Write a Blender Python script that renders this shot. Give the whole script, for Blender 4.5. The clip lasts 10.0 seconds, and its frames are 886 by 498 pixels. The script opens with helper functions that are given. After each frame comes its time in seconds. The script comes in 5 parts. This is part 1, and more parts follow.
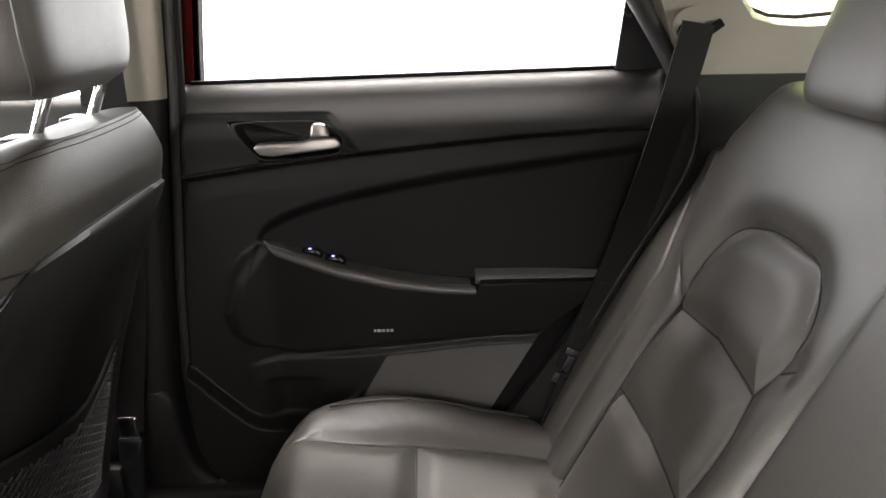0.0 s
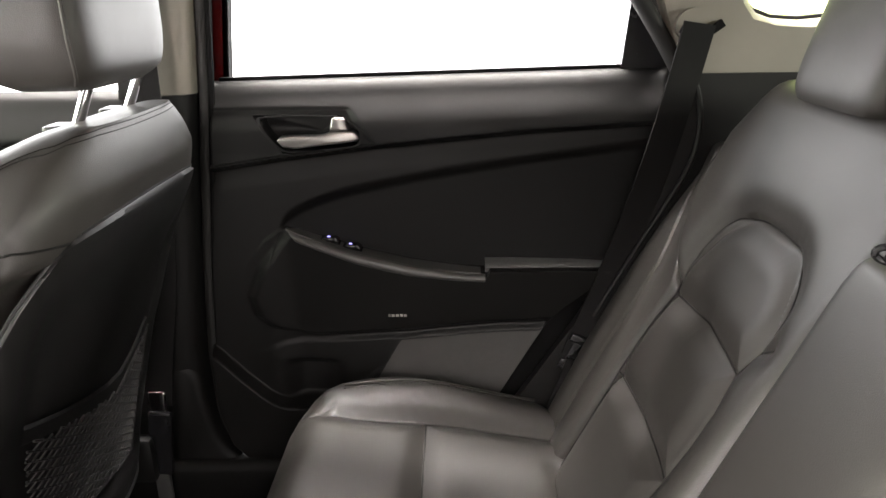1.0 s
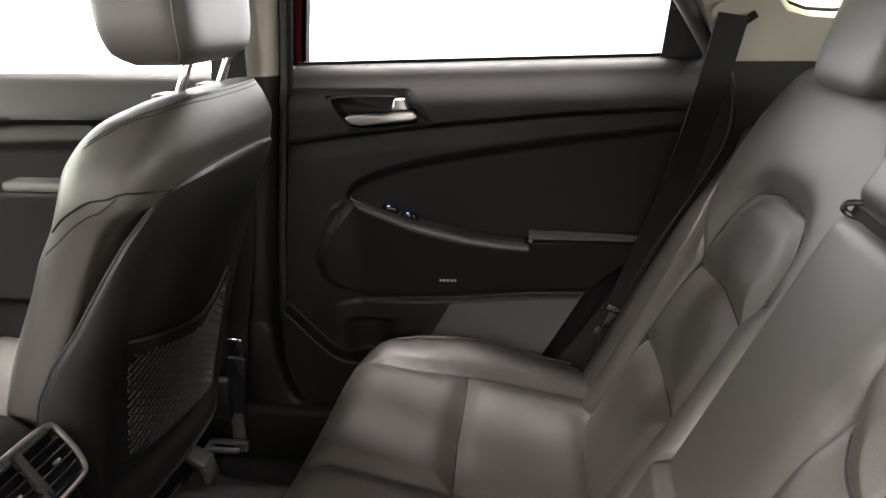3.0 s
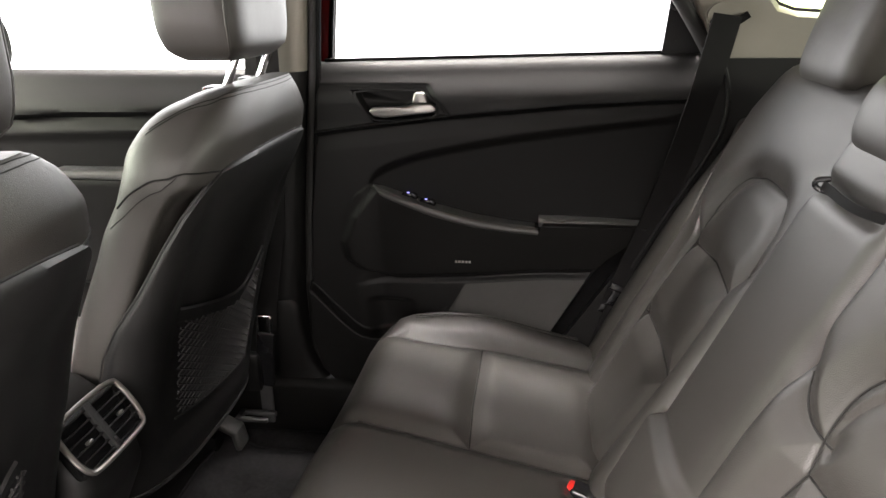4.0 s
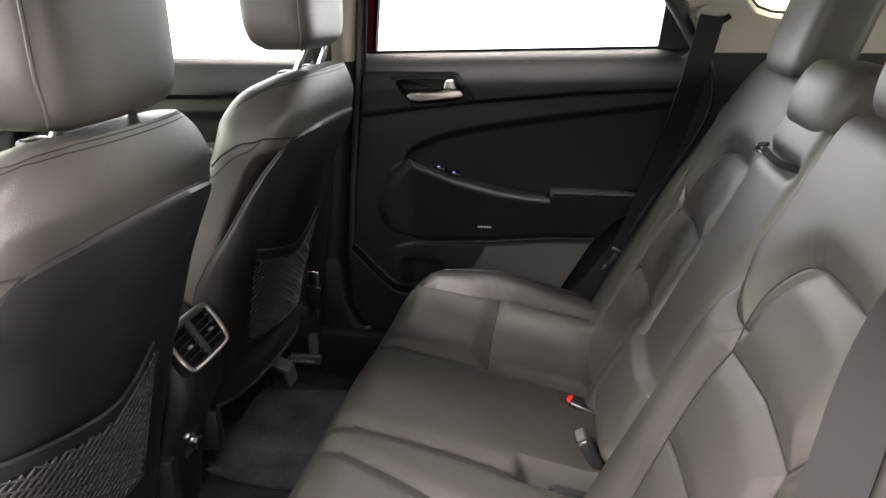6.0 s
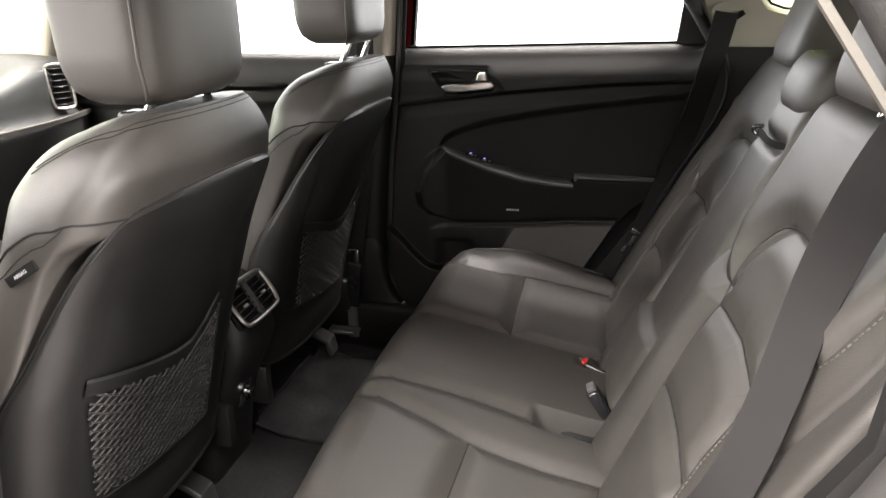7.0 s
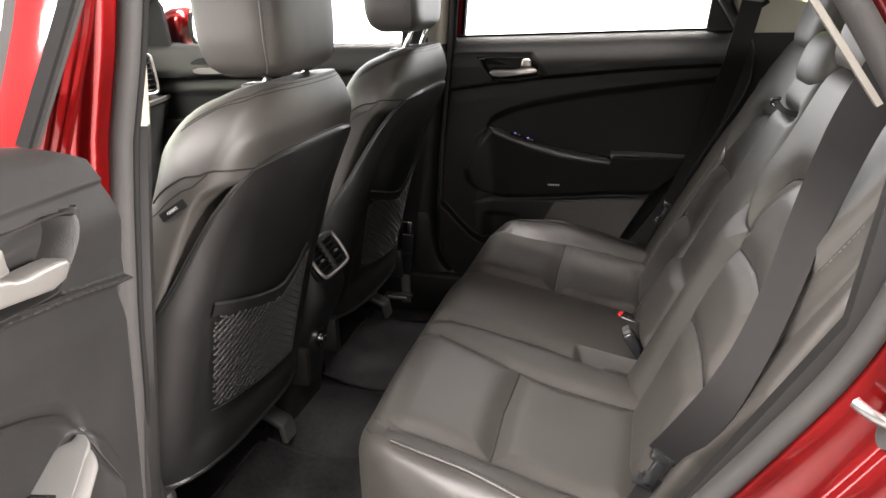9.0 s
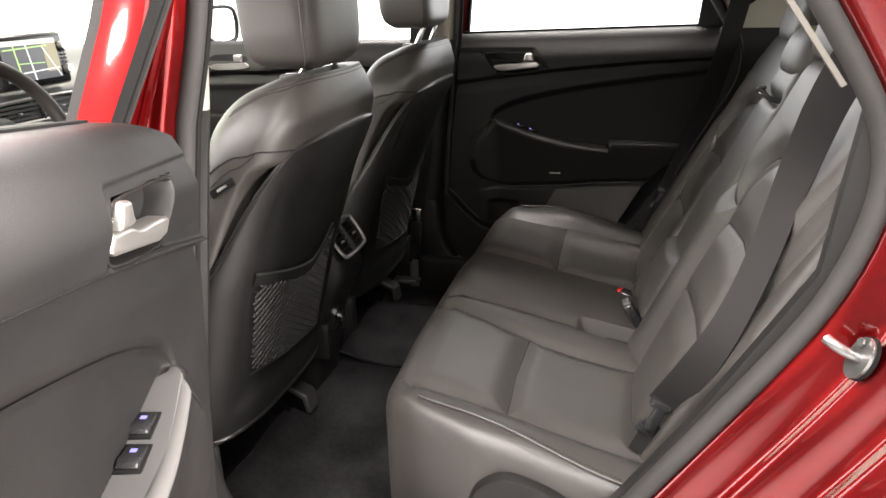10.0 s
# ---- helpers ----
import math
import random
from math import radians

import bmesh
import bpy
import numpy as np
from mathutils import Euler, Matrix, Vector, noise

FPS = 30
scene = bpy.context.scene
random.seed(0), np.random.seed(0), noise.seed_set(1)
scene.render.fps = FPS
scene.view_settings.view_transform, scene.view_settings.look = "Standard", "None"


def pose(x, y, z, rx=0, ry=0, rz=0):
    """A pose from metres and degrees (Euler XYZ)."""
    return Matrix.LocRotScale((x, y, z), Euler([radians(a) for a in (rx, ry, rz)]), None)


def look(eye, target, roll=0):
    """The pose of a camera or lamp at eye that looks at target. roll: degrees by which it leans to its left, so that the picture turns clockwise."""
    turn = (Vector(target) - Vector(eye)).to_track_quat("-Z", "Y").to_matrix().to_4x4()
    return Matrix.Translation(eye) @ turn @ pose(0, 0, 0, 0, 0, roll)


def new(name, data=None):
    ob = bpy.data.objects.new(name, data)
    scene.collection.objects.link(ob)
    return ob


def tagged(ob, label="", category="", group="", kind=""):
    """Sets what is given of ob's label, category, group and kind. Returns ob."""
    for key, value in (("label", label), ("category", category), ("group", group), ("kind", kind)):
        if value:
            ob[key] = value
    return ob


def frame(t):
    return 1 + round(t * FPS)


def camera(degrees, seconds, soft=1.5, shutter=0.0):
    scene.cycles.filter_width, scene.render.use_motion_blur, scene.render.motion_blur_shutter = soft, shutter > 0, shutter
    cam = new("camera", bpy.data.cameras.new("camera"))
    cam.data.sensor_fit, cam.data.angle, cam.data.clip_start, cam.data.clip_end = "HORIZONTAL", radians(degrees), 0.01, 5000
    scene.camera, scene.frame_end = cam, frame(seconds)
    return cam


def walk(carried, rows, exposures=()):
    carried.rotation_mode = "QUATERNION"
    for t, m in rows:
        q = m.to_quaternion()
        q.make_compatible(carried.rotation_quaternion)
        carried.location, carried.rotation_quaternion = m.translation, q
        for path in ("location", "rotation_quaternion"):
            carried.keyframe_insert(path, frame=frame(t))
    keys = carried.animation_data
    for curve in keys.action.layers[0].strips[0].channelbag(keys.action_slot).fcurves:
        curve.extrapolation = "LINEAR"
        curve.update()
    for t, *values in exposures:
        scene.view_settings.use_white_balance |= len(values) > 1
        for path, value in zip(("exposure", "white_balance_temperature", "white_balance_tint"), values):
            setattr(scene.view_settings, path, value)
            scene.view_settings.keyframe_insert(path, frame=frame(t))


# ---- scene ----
cam = camera(63.4, 10.0)
PATH = [
    (0, (0.055, -0.476, 1.269), (0.087, 1.408, 0.598), -0.9),
    (0.5, (0.066, -0.506, 1.27), (0.065, 1.379, 0.6), -0.9),
    (1, (0.085, -0.543, 1.268), (0.037, 1.343, 0.603), -0.9),
    (1.5, (0.109, -0.578, 1.269), (0.005, 1.305, 0.605), -0.9),
    (2, (0.126, -0.612, 1.263), (-0.037, 1.269, 0.601), -0.9),
    (2.5, (0.142, -0.645, 1.255), (-0.076, 1.23, 0.595), -0.9),
    (4, (0.136, -0.803, 1.261), (-0.133, 1.065, 0.597), -0.9),
    (4.5, (0.134, -0.89, 1.27), (-0.128, 0.978, 0.604), -0.7),
    (5, (0.133, -0.961, 1.266), (-0.131, 0.905, 0.597), -0.6),
    (5.5, (0.142, -1.011, 1.272), (-0.144, 0.851, 0.602), -0.5),
    (7, (0.213, -1.224, 1.268), (-0.217, 0.612, 0.601), -0.8),
    (7.5, (0.219, -1.287, 1.26), (-0.256, 0.538, 0.594), -0.9),
    (8, (0.235, -1.334, 1.259), (-0.272, 0.482, 0.592), -1.1),
    (8.5, (0.23, -1.372, 1.26), (-0.287, 0.44, 0.59), -1.2),
    (9, (0.212, -1.44, 1.261), (-0.299, 0.373, 0.587), -1.4),
    (9.5, (0.2, -1.513, 1.267), (-0.299, 0.302, 0.59), -1.5),
    (10, (0.202, -1.576, 1.264), (-0.291, 0.24, 0.585), -1.6),
]
walk(cam, [(t, look(eye, target, roll)) for t, eye, target, roll in PATH], [(0.0, 2.12), (2.5, 2.05), (4.0, 1.96), (5.5, 1.85), (7.0, 1.70), (8.5, 1.60), (10.0, 1.37)])

# ---- world and lamps: a bright white studio, its lamps out of view ----
world = bpy.data.worlds.new("studio")
scene.world = world
world.use_nodes = True
world.node_tree.nodes["Background"].inputs[0].default_value = (1.0, 0.975, 0.985, 1)
world.node_tree.nodes["Background"].inputs[1].default_value = 0.02


def area_lamp(name, eye, target, sx, sy, watts, color=(1, 0.925, 0.885)):
    data = bpy.data.lights.new(name, "AREA")
    data.shape, data.size, data.size_y, data.energy, data.color = "RECTANGLE", sx, sy, watts, color
    ob = new(name, data)
    ob.matrix_world = look(eye, target)
    return ob


# Unseen, set behind the car to brighten the open door's trim.
area_lamp("unseen_lamp", (4.5, -1.45, 2.1), (-0.45, -1.15, 0.85), 1.2, 1.4, 740)
area_lamp("unseen_lamp", (-0.10, -2.20, 3.80), (0.25, -0.3, 0.6), 4.2, 1.4, 260)
area_lamp("unseen_lamp", (0.0, 1.50, 3.8), (0.0, 0.65, 0.9), 4.0, 0.9, 420)
# Unseen fill, added to lift the left backrest and bolster.
area_lamp("unseen_lamp", (-1.5, -2.90, 3.1), (0.35, -0.4, 0.85), 2.2, 1.3, 190)
area_lamp("unseen_lamp", (-3.42, -4.65, 1.02), (-0.6, -0.7, 1.1), 0.42, 0.22, 60)
# Unseen low fill, added to reach the dim pillar foot and floor.
area_lamp("unseen_lamp", (0.7, -4.2, 2.5), (0.0, 0.4, 0.7), 2.4, 1.2, 26)


# ---- materials ----
def mat(name, base, rough=0.5, metal=0.0, var=0.25, scale=6.0, grain=0.0, gscale=700.0, wave=0.0, wscale=9.0, coat=0.0, spec=0.5):
    """A surface with colour variation at two scales, fine grain and soft waviness."""
    m = bpy.data.materials.new(name)
    m.use_nodes = True
    nt = m.node_tree
    b = nt.nodes["Principled BSDF"]
    b.inputs["Metallic"].default_value = metal
    b.inputs["Coat Weight"].default_value = coat
    b.inputs["Coat Roughness"].default_value = 0.06
    b.inputs["Specular IOR Level"].default_value = spec
    tc = nt.nodes.new("ShaderNodeTexCoord")

    def noise_node(sc, detail):
        n = nt.nodes.new("ShaderNodeTexNoise")
        n.inputs["Scale"].default_value = sc
        n.inputs["Detail"].default_value = detail
        nt.links.new(tc.outputs["Object"], n.inputs["Vector"])
        return n

    big, fine = noise_node(scale, 4), noise_node(scale * 14, 3)
    add = nt.nodes.new("ShaderNodeMath")
    add.operation = "MULTIPLY_ADD"
    add.inputs[1].default_value = 0.4
    nt.links.new(fine.outputs["Fac"], add.inputs[0])
    nt.links.new(big.outputs["Fac"], add.inputs[2])
    ramp = nt.nodes.new("ShaderNodeMapRange")
    ramp.inputs["From Min"].default_value, ramp.inputs["From Max"].default_value = 0.4, 1.0
    nt.links.new(add.outputs[0], ramp.inputs["Value"])
    mix = nt.nodes.new("ShaderNodeMix")
    mix.data_type = "RGBA"
    mix.inputs["A"].default_value = (*[c * (1 - var) for c in base], 1)
    mix.inputs["B"].default_value = (*[min(1, c * (1 + var)) for c in base], 1)
    nt.links.new(ramp.outputs["Result"], mix.inputs["Factor"])
    nt.links.new(mix.outputs["Result"], b.inputs["Base Color"])
    rr = nt.nodes.new("ShaderNodeMapRange")
    rr.inputs["To Min"].default_value, rr.inputs["To Max"].default_value = rough * 0.88, min(1, rough * 1.14)
    nt.links.new(ramp.outputs["Result"], rr.inputs["Value"])
    nt.links.new(rr.outputs["Result"], b.inputs["Roughness"])
    last = None
    for amount, sc, dist in ((wave, wscale, 0.02), (grain, gscale, 0.0008)):
        if amount:
            n = noise_node(sc, 3)
            bump = nt.nodes.new("ShaderNodeBump")
            bump.inputs["Strength"].default_value, bump.inputs["Distance"].default_value = amount, dist
            nt.links.new(n.outputs["Fac"], bump.inputs["Height"])
            if last:
                nt.links.new(last.outputs[0], bump.inputs["Normal"])
            last = bump
    if last:
        nt.links.new(last.outputs[0], b.inputs["Normal"])
    return m


LEATHER = mat("black_leather", (0.034, 0.0316, 0.0286), 0.40, var=0.14, grain=0.5, gscale=900, wave=0.02, wscale=14, spec=0.58)
LEATHER2 = mat("black_leather_headrest", (0.034, 0.0308, 0.0274), 0.48, var=0.12, grain=0.35, gscale=900, wave=0.04, wscale=12)
SHELL = mat("black_moulded_plastic", (0.0095, 0.0094, 0.0093), 0.42, var=0.15, grain=0.4, gscale=1200, spec=0.5)
DOOR = mat("black_door_plastic", (0.0095, 0.0093, 0.0091), 0.46, var=0.12, grain=0.5, gscale=1000, spec=0.28)
DOORLOW = mat("charcoal_door_fabric", (0.065, 0.063, 0.060), 0.8, var=0.2, grain=0.6, gscale=600)
DOORMID = mat("black_door_vinyl", (0.0065, 0.0064, 0.0062), 0.55, var=0.12, grain=0.6, gscale=800, spec=0.25)
GLOSS = mat("satin_black_plastic", (0.014, 0.014, 0.015), 0.25, var=0.1)
STRIP = mat("satin_grey_strip", (0.095, 0.093, 0.090), 0.36, metal=0.1, var=0.06)
SILVER = mat("satin_silver_trim", (0.48, 0.465, 0.44), 0.32, metal=0.9, var=0.05)
SATIN = mat("satin_charcoal_plate", (0.075, 0.074, 0.072), 0.38, var=0.06, spec=0.6)
# Grey base stands in for the sheen on the armrest tops.
PADSHEEN = mat("sheen_grey_armrest_vinyl", (0.13, 0.13, 0.127), 0.34, var=0.1, grain=0.4)
CHROME = mat("chrome", (0.85, 0.85, 0.85), 0.08, metal=1.0, var=0.02)
TAUPE = mat("taupe_trim_edge", (0.105, 0.098, 0.085), 0.6, var=0.06, grain=0.4)
STEEL = mat("zinc_plated_steel", (0.24, 0.24, 0.235), 0.33, metal=0.9, var=0.2, scale=60)
BEIGE = mat("beige_trim", (0.26, 0.24, 0.205), 0.55, var=0.06, grain=0.5, gscale=900)
CARPET = mat("black_carpet", (0.022, 0.0217, 0.0222), 0.95, var=0.7, scale=7, grain=1.0, gscale=500, spec=0.04)
WEBBING = mat("black_belt_webbing", (0.0125, 0.0121, 0.0121), 0.7, var=0.14, grain=0.35, gscale=2600, spec=0.12)
RUBBER = mat("grey_rubber_seal", (0.025, 0.0243, 0.0235), 0.6, var=0.12, grain=0.4, spec=0.2)
RED = mat("red_car_paint", (0.175, 0.0055, 0.006), 0.34, metal=1.0, var=0.10, coat=1.0)
DASHM = mat("charcoal_dash_plastic", (0.036, 0.037, 0.036), 0.5, var=0.12, grain=0.5, gscale=800)
GREYPL = mat("grey_plastic_cover", (0.06, 0.06, 0.06), 0.5, var=0.12, grain=0.4)
NETM = mat("black_net", (0.028, 0.027, 0.027), 0.6, var=0.1)
RAILG = mat("grey_rail_plastic", (0.040, 0.040, 0.039), 0.5, var=0.1)
BLACK = mat("matt_black", (0.006, 0.006, 0.006), 0.75, var=0.1, spec=0.12)
# Darker than the leather: crease shade is put into this seam colour.
SEAM = mat("shaded_leather_seam", (0.012, 0.0115, 0.011), 0.7, var=0.1, spec=0.2)
THREAD = mat("grey_thread", (0.050, 0.047, 0.043), 0.8, var=0.1)
BUTTON = mat("red_button", (0.55, 0.02, 0.015), 0.4, var=0.05)
GREYPRINT = mat("pale_print", (0.35, 0.35, 0.35), 0.6, var=0.03)
CONCRETE = mat("grey_studio_floor", (0.30, 0.295, 0.29), 0.6, var=0.06, scale=2)


def glass_mat(name, tint, gloss=0.06):
    m = bpy.data.materials.new(name)
    m.use_nodes = True
    nt = m.node_tree
    nt.nodes.remove(nt.nodes["Principled BSDF"])
    out = nt.nodes["Material Output"]
    tr, gl, mx = nt.nodes.new("ShaderNodeBsdfTransparent"), nt.nodes.new("ShaderNodeBsdfGlossy"), nt.nodes.new("ShaderNodeMixShader")
    tr.inputs[0].default_value = (*tint, 1)
    gl.inputs["Roughness"].default_value = 0.02
    mx.inputs[0].default_value = gloss
    nt.links.new(tr.outputs[0], mx.inputs[1])
    nt.links.new(gl.outputs[0], mx.inputs[2])
    nt.links.new(mx.outputs[0], out.inputs[0])
    return m


GLASS = glass_mat("clear_glass", (0.97, 0.98, 0.97))
GREENGLASS = glass_mat("green_tinted_glass", (0.80, 0.88, 0.52))
PRIVACY = glass_mat("dark_privacy_glass", (0.10, 0.11, 0.10))
DASHGLASS = glass_mat("windscreen_glass", (0.86, 0.93, 0.76))


def glow(name, color, strength):
    m = bpy.data.materials.new(name)
    m.use_nodes = True
    b = m.node_tree.nodes["Principled BSDF"]
    b.inputs["Base Color"].default_value = (0.02, 0.02, 0.02, 1)
    b.inputs["Emission Color"].default_value = (*color, 1)
    b.inputs["Emission Strength"].default_value = strength
    return m


# ---- mesh tools ----
def interp(x, pts):
    return np.interp(x, [p[0] for p in pts], [p[1] for p in pts])


def chaikin(pts, n=2, closed=False):
    pts = [np.array(p, float) for p in pts]
    for _ in range(n):
        res = [] if closed else [pts[0]]
        pairs = list(zip(pts, pts[1:] + ([pts[0]] if closed else [])))
        for p, q in pairs:
            res += [0.75 * p + 0.25 * q, 0.25 * p + 0.75 * q]
        if not closed:
            res.append(pts[-1])
        pts = res
    return np.array(pts)


def grid(v, loop_u=False, loop_v=False, flip=False, caps=False):
    """Vertices and faces of a sheet of points, rows by columns."""
    n, m = v.shape[:2]
    faces = []
    for i in range(n if loop_u else n - 1):
        for j in range(m if loop_v else m - 1):
            a, b, c, d = i * m + j, ((i + 1) % n) * m + j, ((i + 1) % n) * m + (j + 1) % m, i * m + (j + 1) % m
            faces.append((a, d, c, b) if flip else (a, b, c, d))
    if caps:
        faces.append(tuple(range(m)) if flip else tuple(reversed(range(m))))
        faces.append(tuple((n - 1) * m + j for j in (reversed(range(m)) if flip else range(m))))
    return v.reshape(-1, 3), faces


def join(*shapes):
    verts, faces, k = [], [], 0
    for v, f in shapes:
        verts.append(np.asarray(v, float))
        faces += [tuple(i + k for i in face) for face in f]
        k += len(v)
    return np.concatenate(verts), faces


def moved(shape, m):
    v, f = shape
    v = np.asarray(v, float)
    r = np.array(m.to_3x3())
    return v @ r.T + np.array(m.translation), f


def mirrored(shape, s):
    v, f = shape
    if s > 0:
        return shape
    v = np.array(v, float)
    v[:, 1] *= -1
    return v, [tuple(reversed(face)) for face in f]


def rbox(c, size, r=0.004, seg=2, m=None):
    """A box with rounded edges."""
    bm = bmesh.new()
    bmesh.ops.create_cube(bm, size=1)
    for v in bm.verts:
        v.co = Vector((v.co.x * size[0], v.co.y * size[1], v.co.z * size[2]))
    if r:
        bmesh.ops.bevel(bm, geom=bm.edges[:], offset=min(r, min(size) * 0.49), segments=seg, affect="EDGES", profile=0.5)
    bm.verts.ensure_lookup_table()
    v = np.array([tuple(p.co) for p in bm.verts])
    f = [tuple(p.index for p in face.verts) for face in bm.faces]
    bm.free()
    if m is not None:
        v = v @ np.array(m.to_3x3()).T
    return v + np.array(c), f


def sweep(path, section, up=(0, 1, 0), closed=False, loop=True, caps=True):
    """A section of (side, up) offsets carried along a path. up: the fixed second axis."""
    path = np.array(path, float)
    tan = np.gradient(path, axis=0) if not closed else np.roll(path, -1, 0) - np.roll(path, 1, 0)
    tan /= np.linalg.norm(tan, axis=1)[:, None]
    u = np.broadcast_to(np.array(up, float), path.shape)
    u = u - tan * np.sum(u * tan, 1)[:, None]
    u = u / np.linalg.norm(u, axis=1)[:, None]
    s = np.cross(tan, u)
    sec = np.array(section, float)
    v = path[:, None] + s[:, None] * sec[None, :, :1] + u[:, None] * sec[None, :, 1:2]
    return grid(v, loop_u=closed, loop_v=loop, caps=caps and loop and not closed)


def circle(r, n=10, k=1.0):
    return [(r * math.cos(2 * math.pi * i / n), k * r * math.sin(2 * math.pi * i / n)) for i in range(n)]


def tube(path, r, n=10, up=(0.3, 1, 0.2), closed=False):
    return sweep(path, circle(r, n), up, closed)


def slab(poly, y0, y1, flip=False):
    """A flat prism: a polygon of (x, z) between two y."""
    p = np.array(poly, float)
    n = len(p)
    v = np.concatenate([np.column_stack([p[:, 0], np.full(n, y0), p[:, 1]]), np.column_stack([p[:, 0], np.full(n, y1), p[:, 1]])])
    f = [tuple(range(n)), tuple(reversed(range(n, 2 * n)))] + [(i, i + n, (i + 1) % n + n, (i + 1) % n) for i in range(n)]
    return v, f


def puffed(poly, y0, y1, r=0.003):
    """A plate in the xz plane from y1 to its rounded face at y0."""
    p = np.array([(q[0], q[1]) for q in poly], float)
    e = np.roll(p, -1, 0) - np.roll(p, 1, 0)
    nrm = np.stack([-e[:, 1], e[:, 0]], 1) / (np.linalg.norm(e, axis=1)[:, None] + 1e-9)
    if np.sum(p[:, 0] * np.roll(p[:, 1], -1) - np.roll(p[:, 0], -1) * p[:, 1]) < 0:
        nrm = -nrm
    sg = 1 if y1 > y0 else -1
    rings = []
    for inset, y in ((0.0, y1), (0.0, y0 + sg * r), (0.3 * r, y0 + sg * 0.3 * r), (r, y0)):
        q = p + nrm * inset
        rings.append(np.column_stack([q[:, 0], np.full(len(q), y), q[:, 1]]))
    return grid(np.array(rings), loop_v=True, caps=True)


def lathe_sections(levels, n=48):
    """Superellipse sections: (z, cx, cy, half depth, half width, exponent)."""
    rows = []
    for z, cx, cy, t, w, e in levels:
        a = np.linspace(0, 2 * np.pi, n, endpoint=False)
        c, s = np.cos(a), np.sin(a)
        rows.append(np.column_stack([cx + t * np.sign(c) * np.abs(c) ** (2 / e), cy + w * np.sign(s) * np.abs(s) ** (2 / e), np.full(n, z)]))
    return np.array(rows)


BASE = {}


def thing(name, at, label, category, group="", kind=""):
    ob = new(name)
    ob.empty_display_size = 0.05
    ob.location = at
    BASE[ob.name] = Matrix.Translation(at)
    return tagged(ob, label, category, group, kind)


def mesh_of(name, shape, material, smooth=40):
    v, f = shape
    me = bpy.data.meshes.new(name)
    me.from_pydata([tuple(p) for p in np.asarray(v).tolist()], [], f)
    me.validate()
    bm = bmesh.new()
    bm.from_mesh(me)
    bmesh.ops.recalc_face_normals(bm, faces=bm.faces[:])
    bm.to_mesh(me)
    bm.free()
    if smooth:
        me.polygons.foreach_set("use_smooth", [True] * len(me.polygons))
        me.set_sharp_from_angle(angle=radians(smooth))
    me.materials.append(material)
    return me


def part(name, shape, material, parent=None, label="", smooth=40):
    ob = new(name, mesh_of(name, shape, material, smooth))
    if parent is not None:
        ob.parent = parent
        ob.matrix_parent_inverse = BASE.get(parent.name, Matrix()).inverted()
    if label:
        ob["label"] = label
    return ob


def solo(name, shape, material, label, category, group="", kind="", smooth=40):
    return tagged(part(name, shape, material, None, "", smooth), label, category, group, kind)


# ---- upholstery ----
def smooth_step(x, a, b):
    k = np.clip((x - a) / (b - a), 0, 1)
    return k * k * (3 - 2 * k)


def seam_distance(a, b, seams):
    d = np.full(a.shape, 9.0)
    for pts in seams:
        for (x0, y0), (x1, y1) in zip(pts[:-1], pts[1:]):
            dx, dy = x1 - x0, y1 - y0
            k = np.clip(((a - x0) * dx + (b - y0) * dy) / (dx * dx + dy * dy + 1e-12), 0, 1)
            d = np.minimum(d, np.hypot(a - x0 - k * dx, b - y0 - k * dy))
    return d


def padded(a0, a1, b0, b1, r, thick, disp, place, na=90, nb=110, rb0=None, rb1=None):
    """An upholstered pad: a sheet over (a, b) whose borders roll round to its back."""
    rb0, rb1 = rb0 or r, rb1 or r

    def line(n, r0, r1):
        out0 = [-r0 * k * math.pi / 2 for k in (1, 0.83, 0.67, 0.5, 0.33, 0.17)]
        out1 = [r1 * k * math.pi / 2 for k in (0.17, 0.33, 0.5, 0.67, 0.83, 1)]
        ext = [out0[0] - max(0, thick - r0)] + out0 + [0] * n + out1 + [out1[-1] + max(0, thick - r1)]
        frac = [0] * 7 + list(np.linspace(0, 1, n)) + [1] * 7
        return np.array(ext), np.array(frac)

    def place1(ext, frac, lo, hi, r0, r1):
        pos = lo + r0 + (hi - lo - r0 - r1) * frac
        e0, e1 = np.maximum(-ext, 0), np.maximum(ext, 0)
        g0, g1 = np.minimum(e0 / r0, np.pi / 2), np.minimum(e1 / r1, np.pi / 2)
        dep = r0 * (1 - np.cos(g0)) + np.maximum(0, e0 - r0 * np.pi / 2) + r1 * (1 - np.cos(g1)) + np.maximum(0, e1 - r1 * np.pi / 2)
        return pos - r0 * np.sin(g0) + r1 * np.sin(g1), dep

    eb, fb = line(nb, rb0, rb1)
    ea, fa = line(na, r, r)
    b, db = place1(eb, fb, b0, b1, rb0, rb1)
    rows_a, rows_d = [], []
    for bi in b:
        p, d = place1(ea, fa, a0(bi), a1(bi), r, r)
        rows_a.append(p), rows_d.append(d)
    A, DA = np.array(rows_a), np.array(rows_d)
    B = np.repeat(b[:, None], len(ea), 1)
    D = np.minimum(DA + db[:, None], thick)
    d = disp(A, B) * np.exp(-((D / 0.03) ** 2)) - D
    return grid(place(A, B, d))


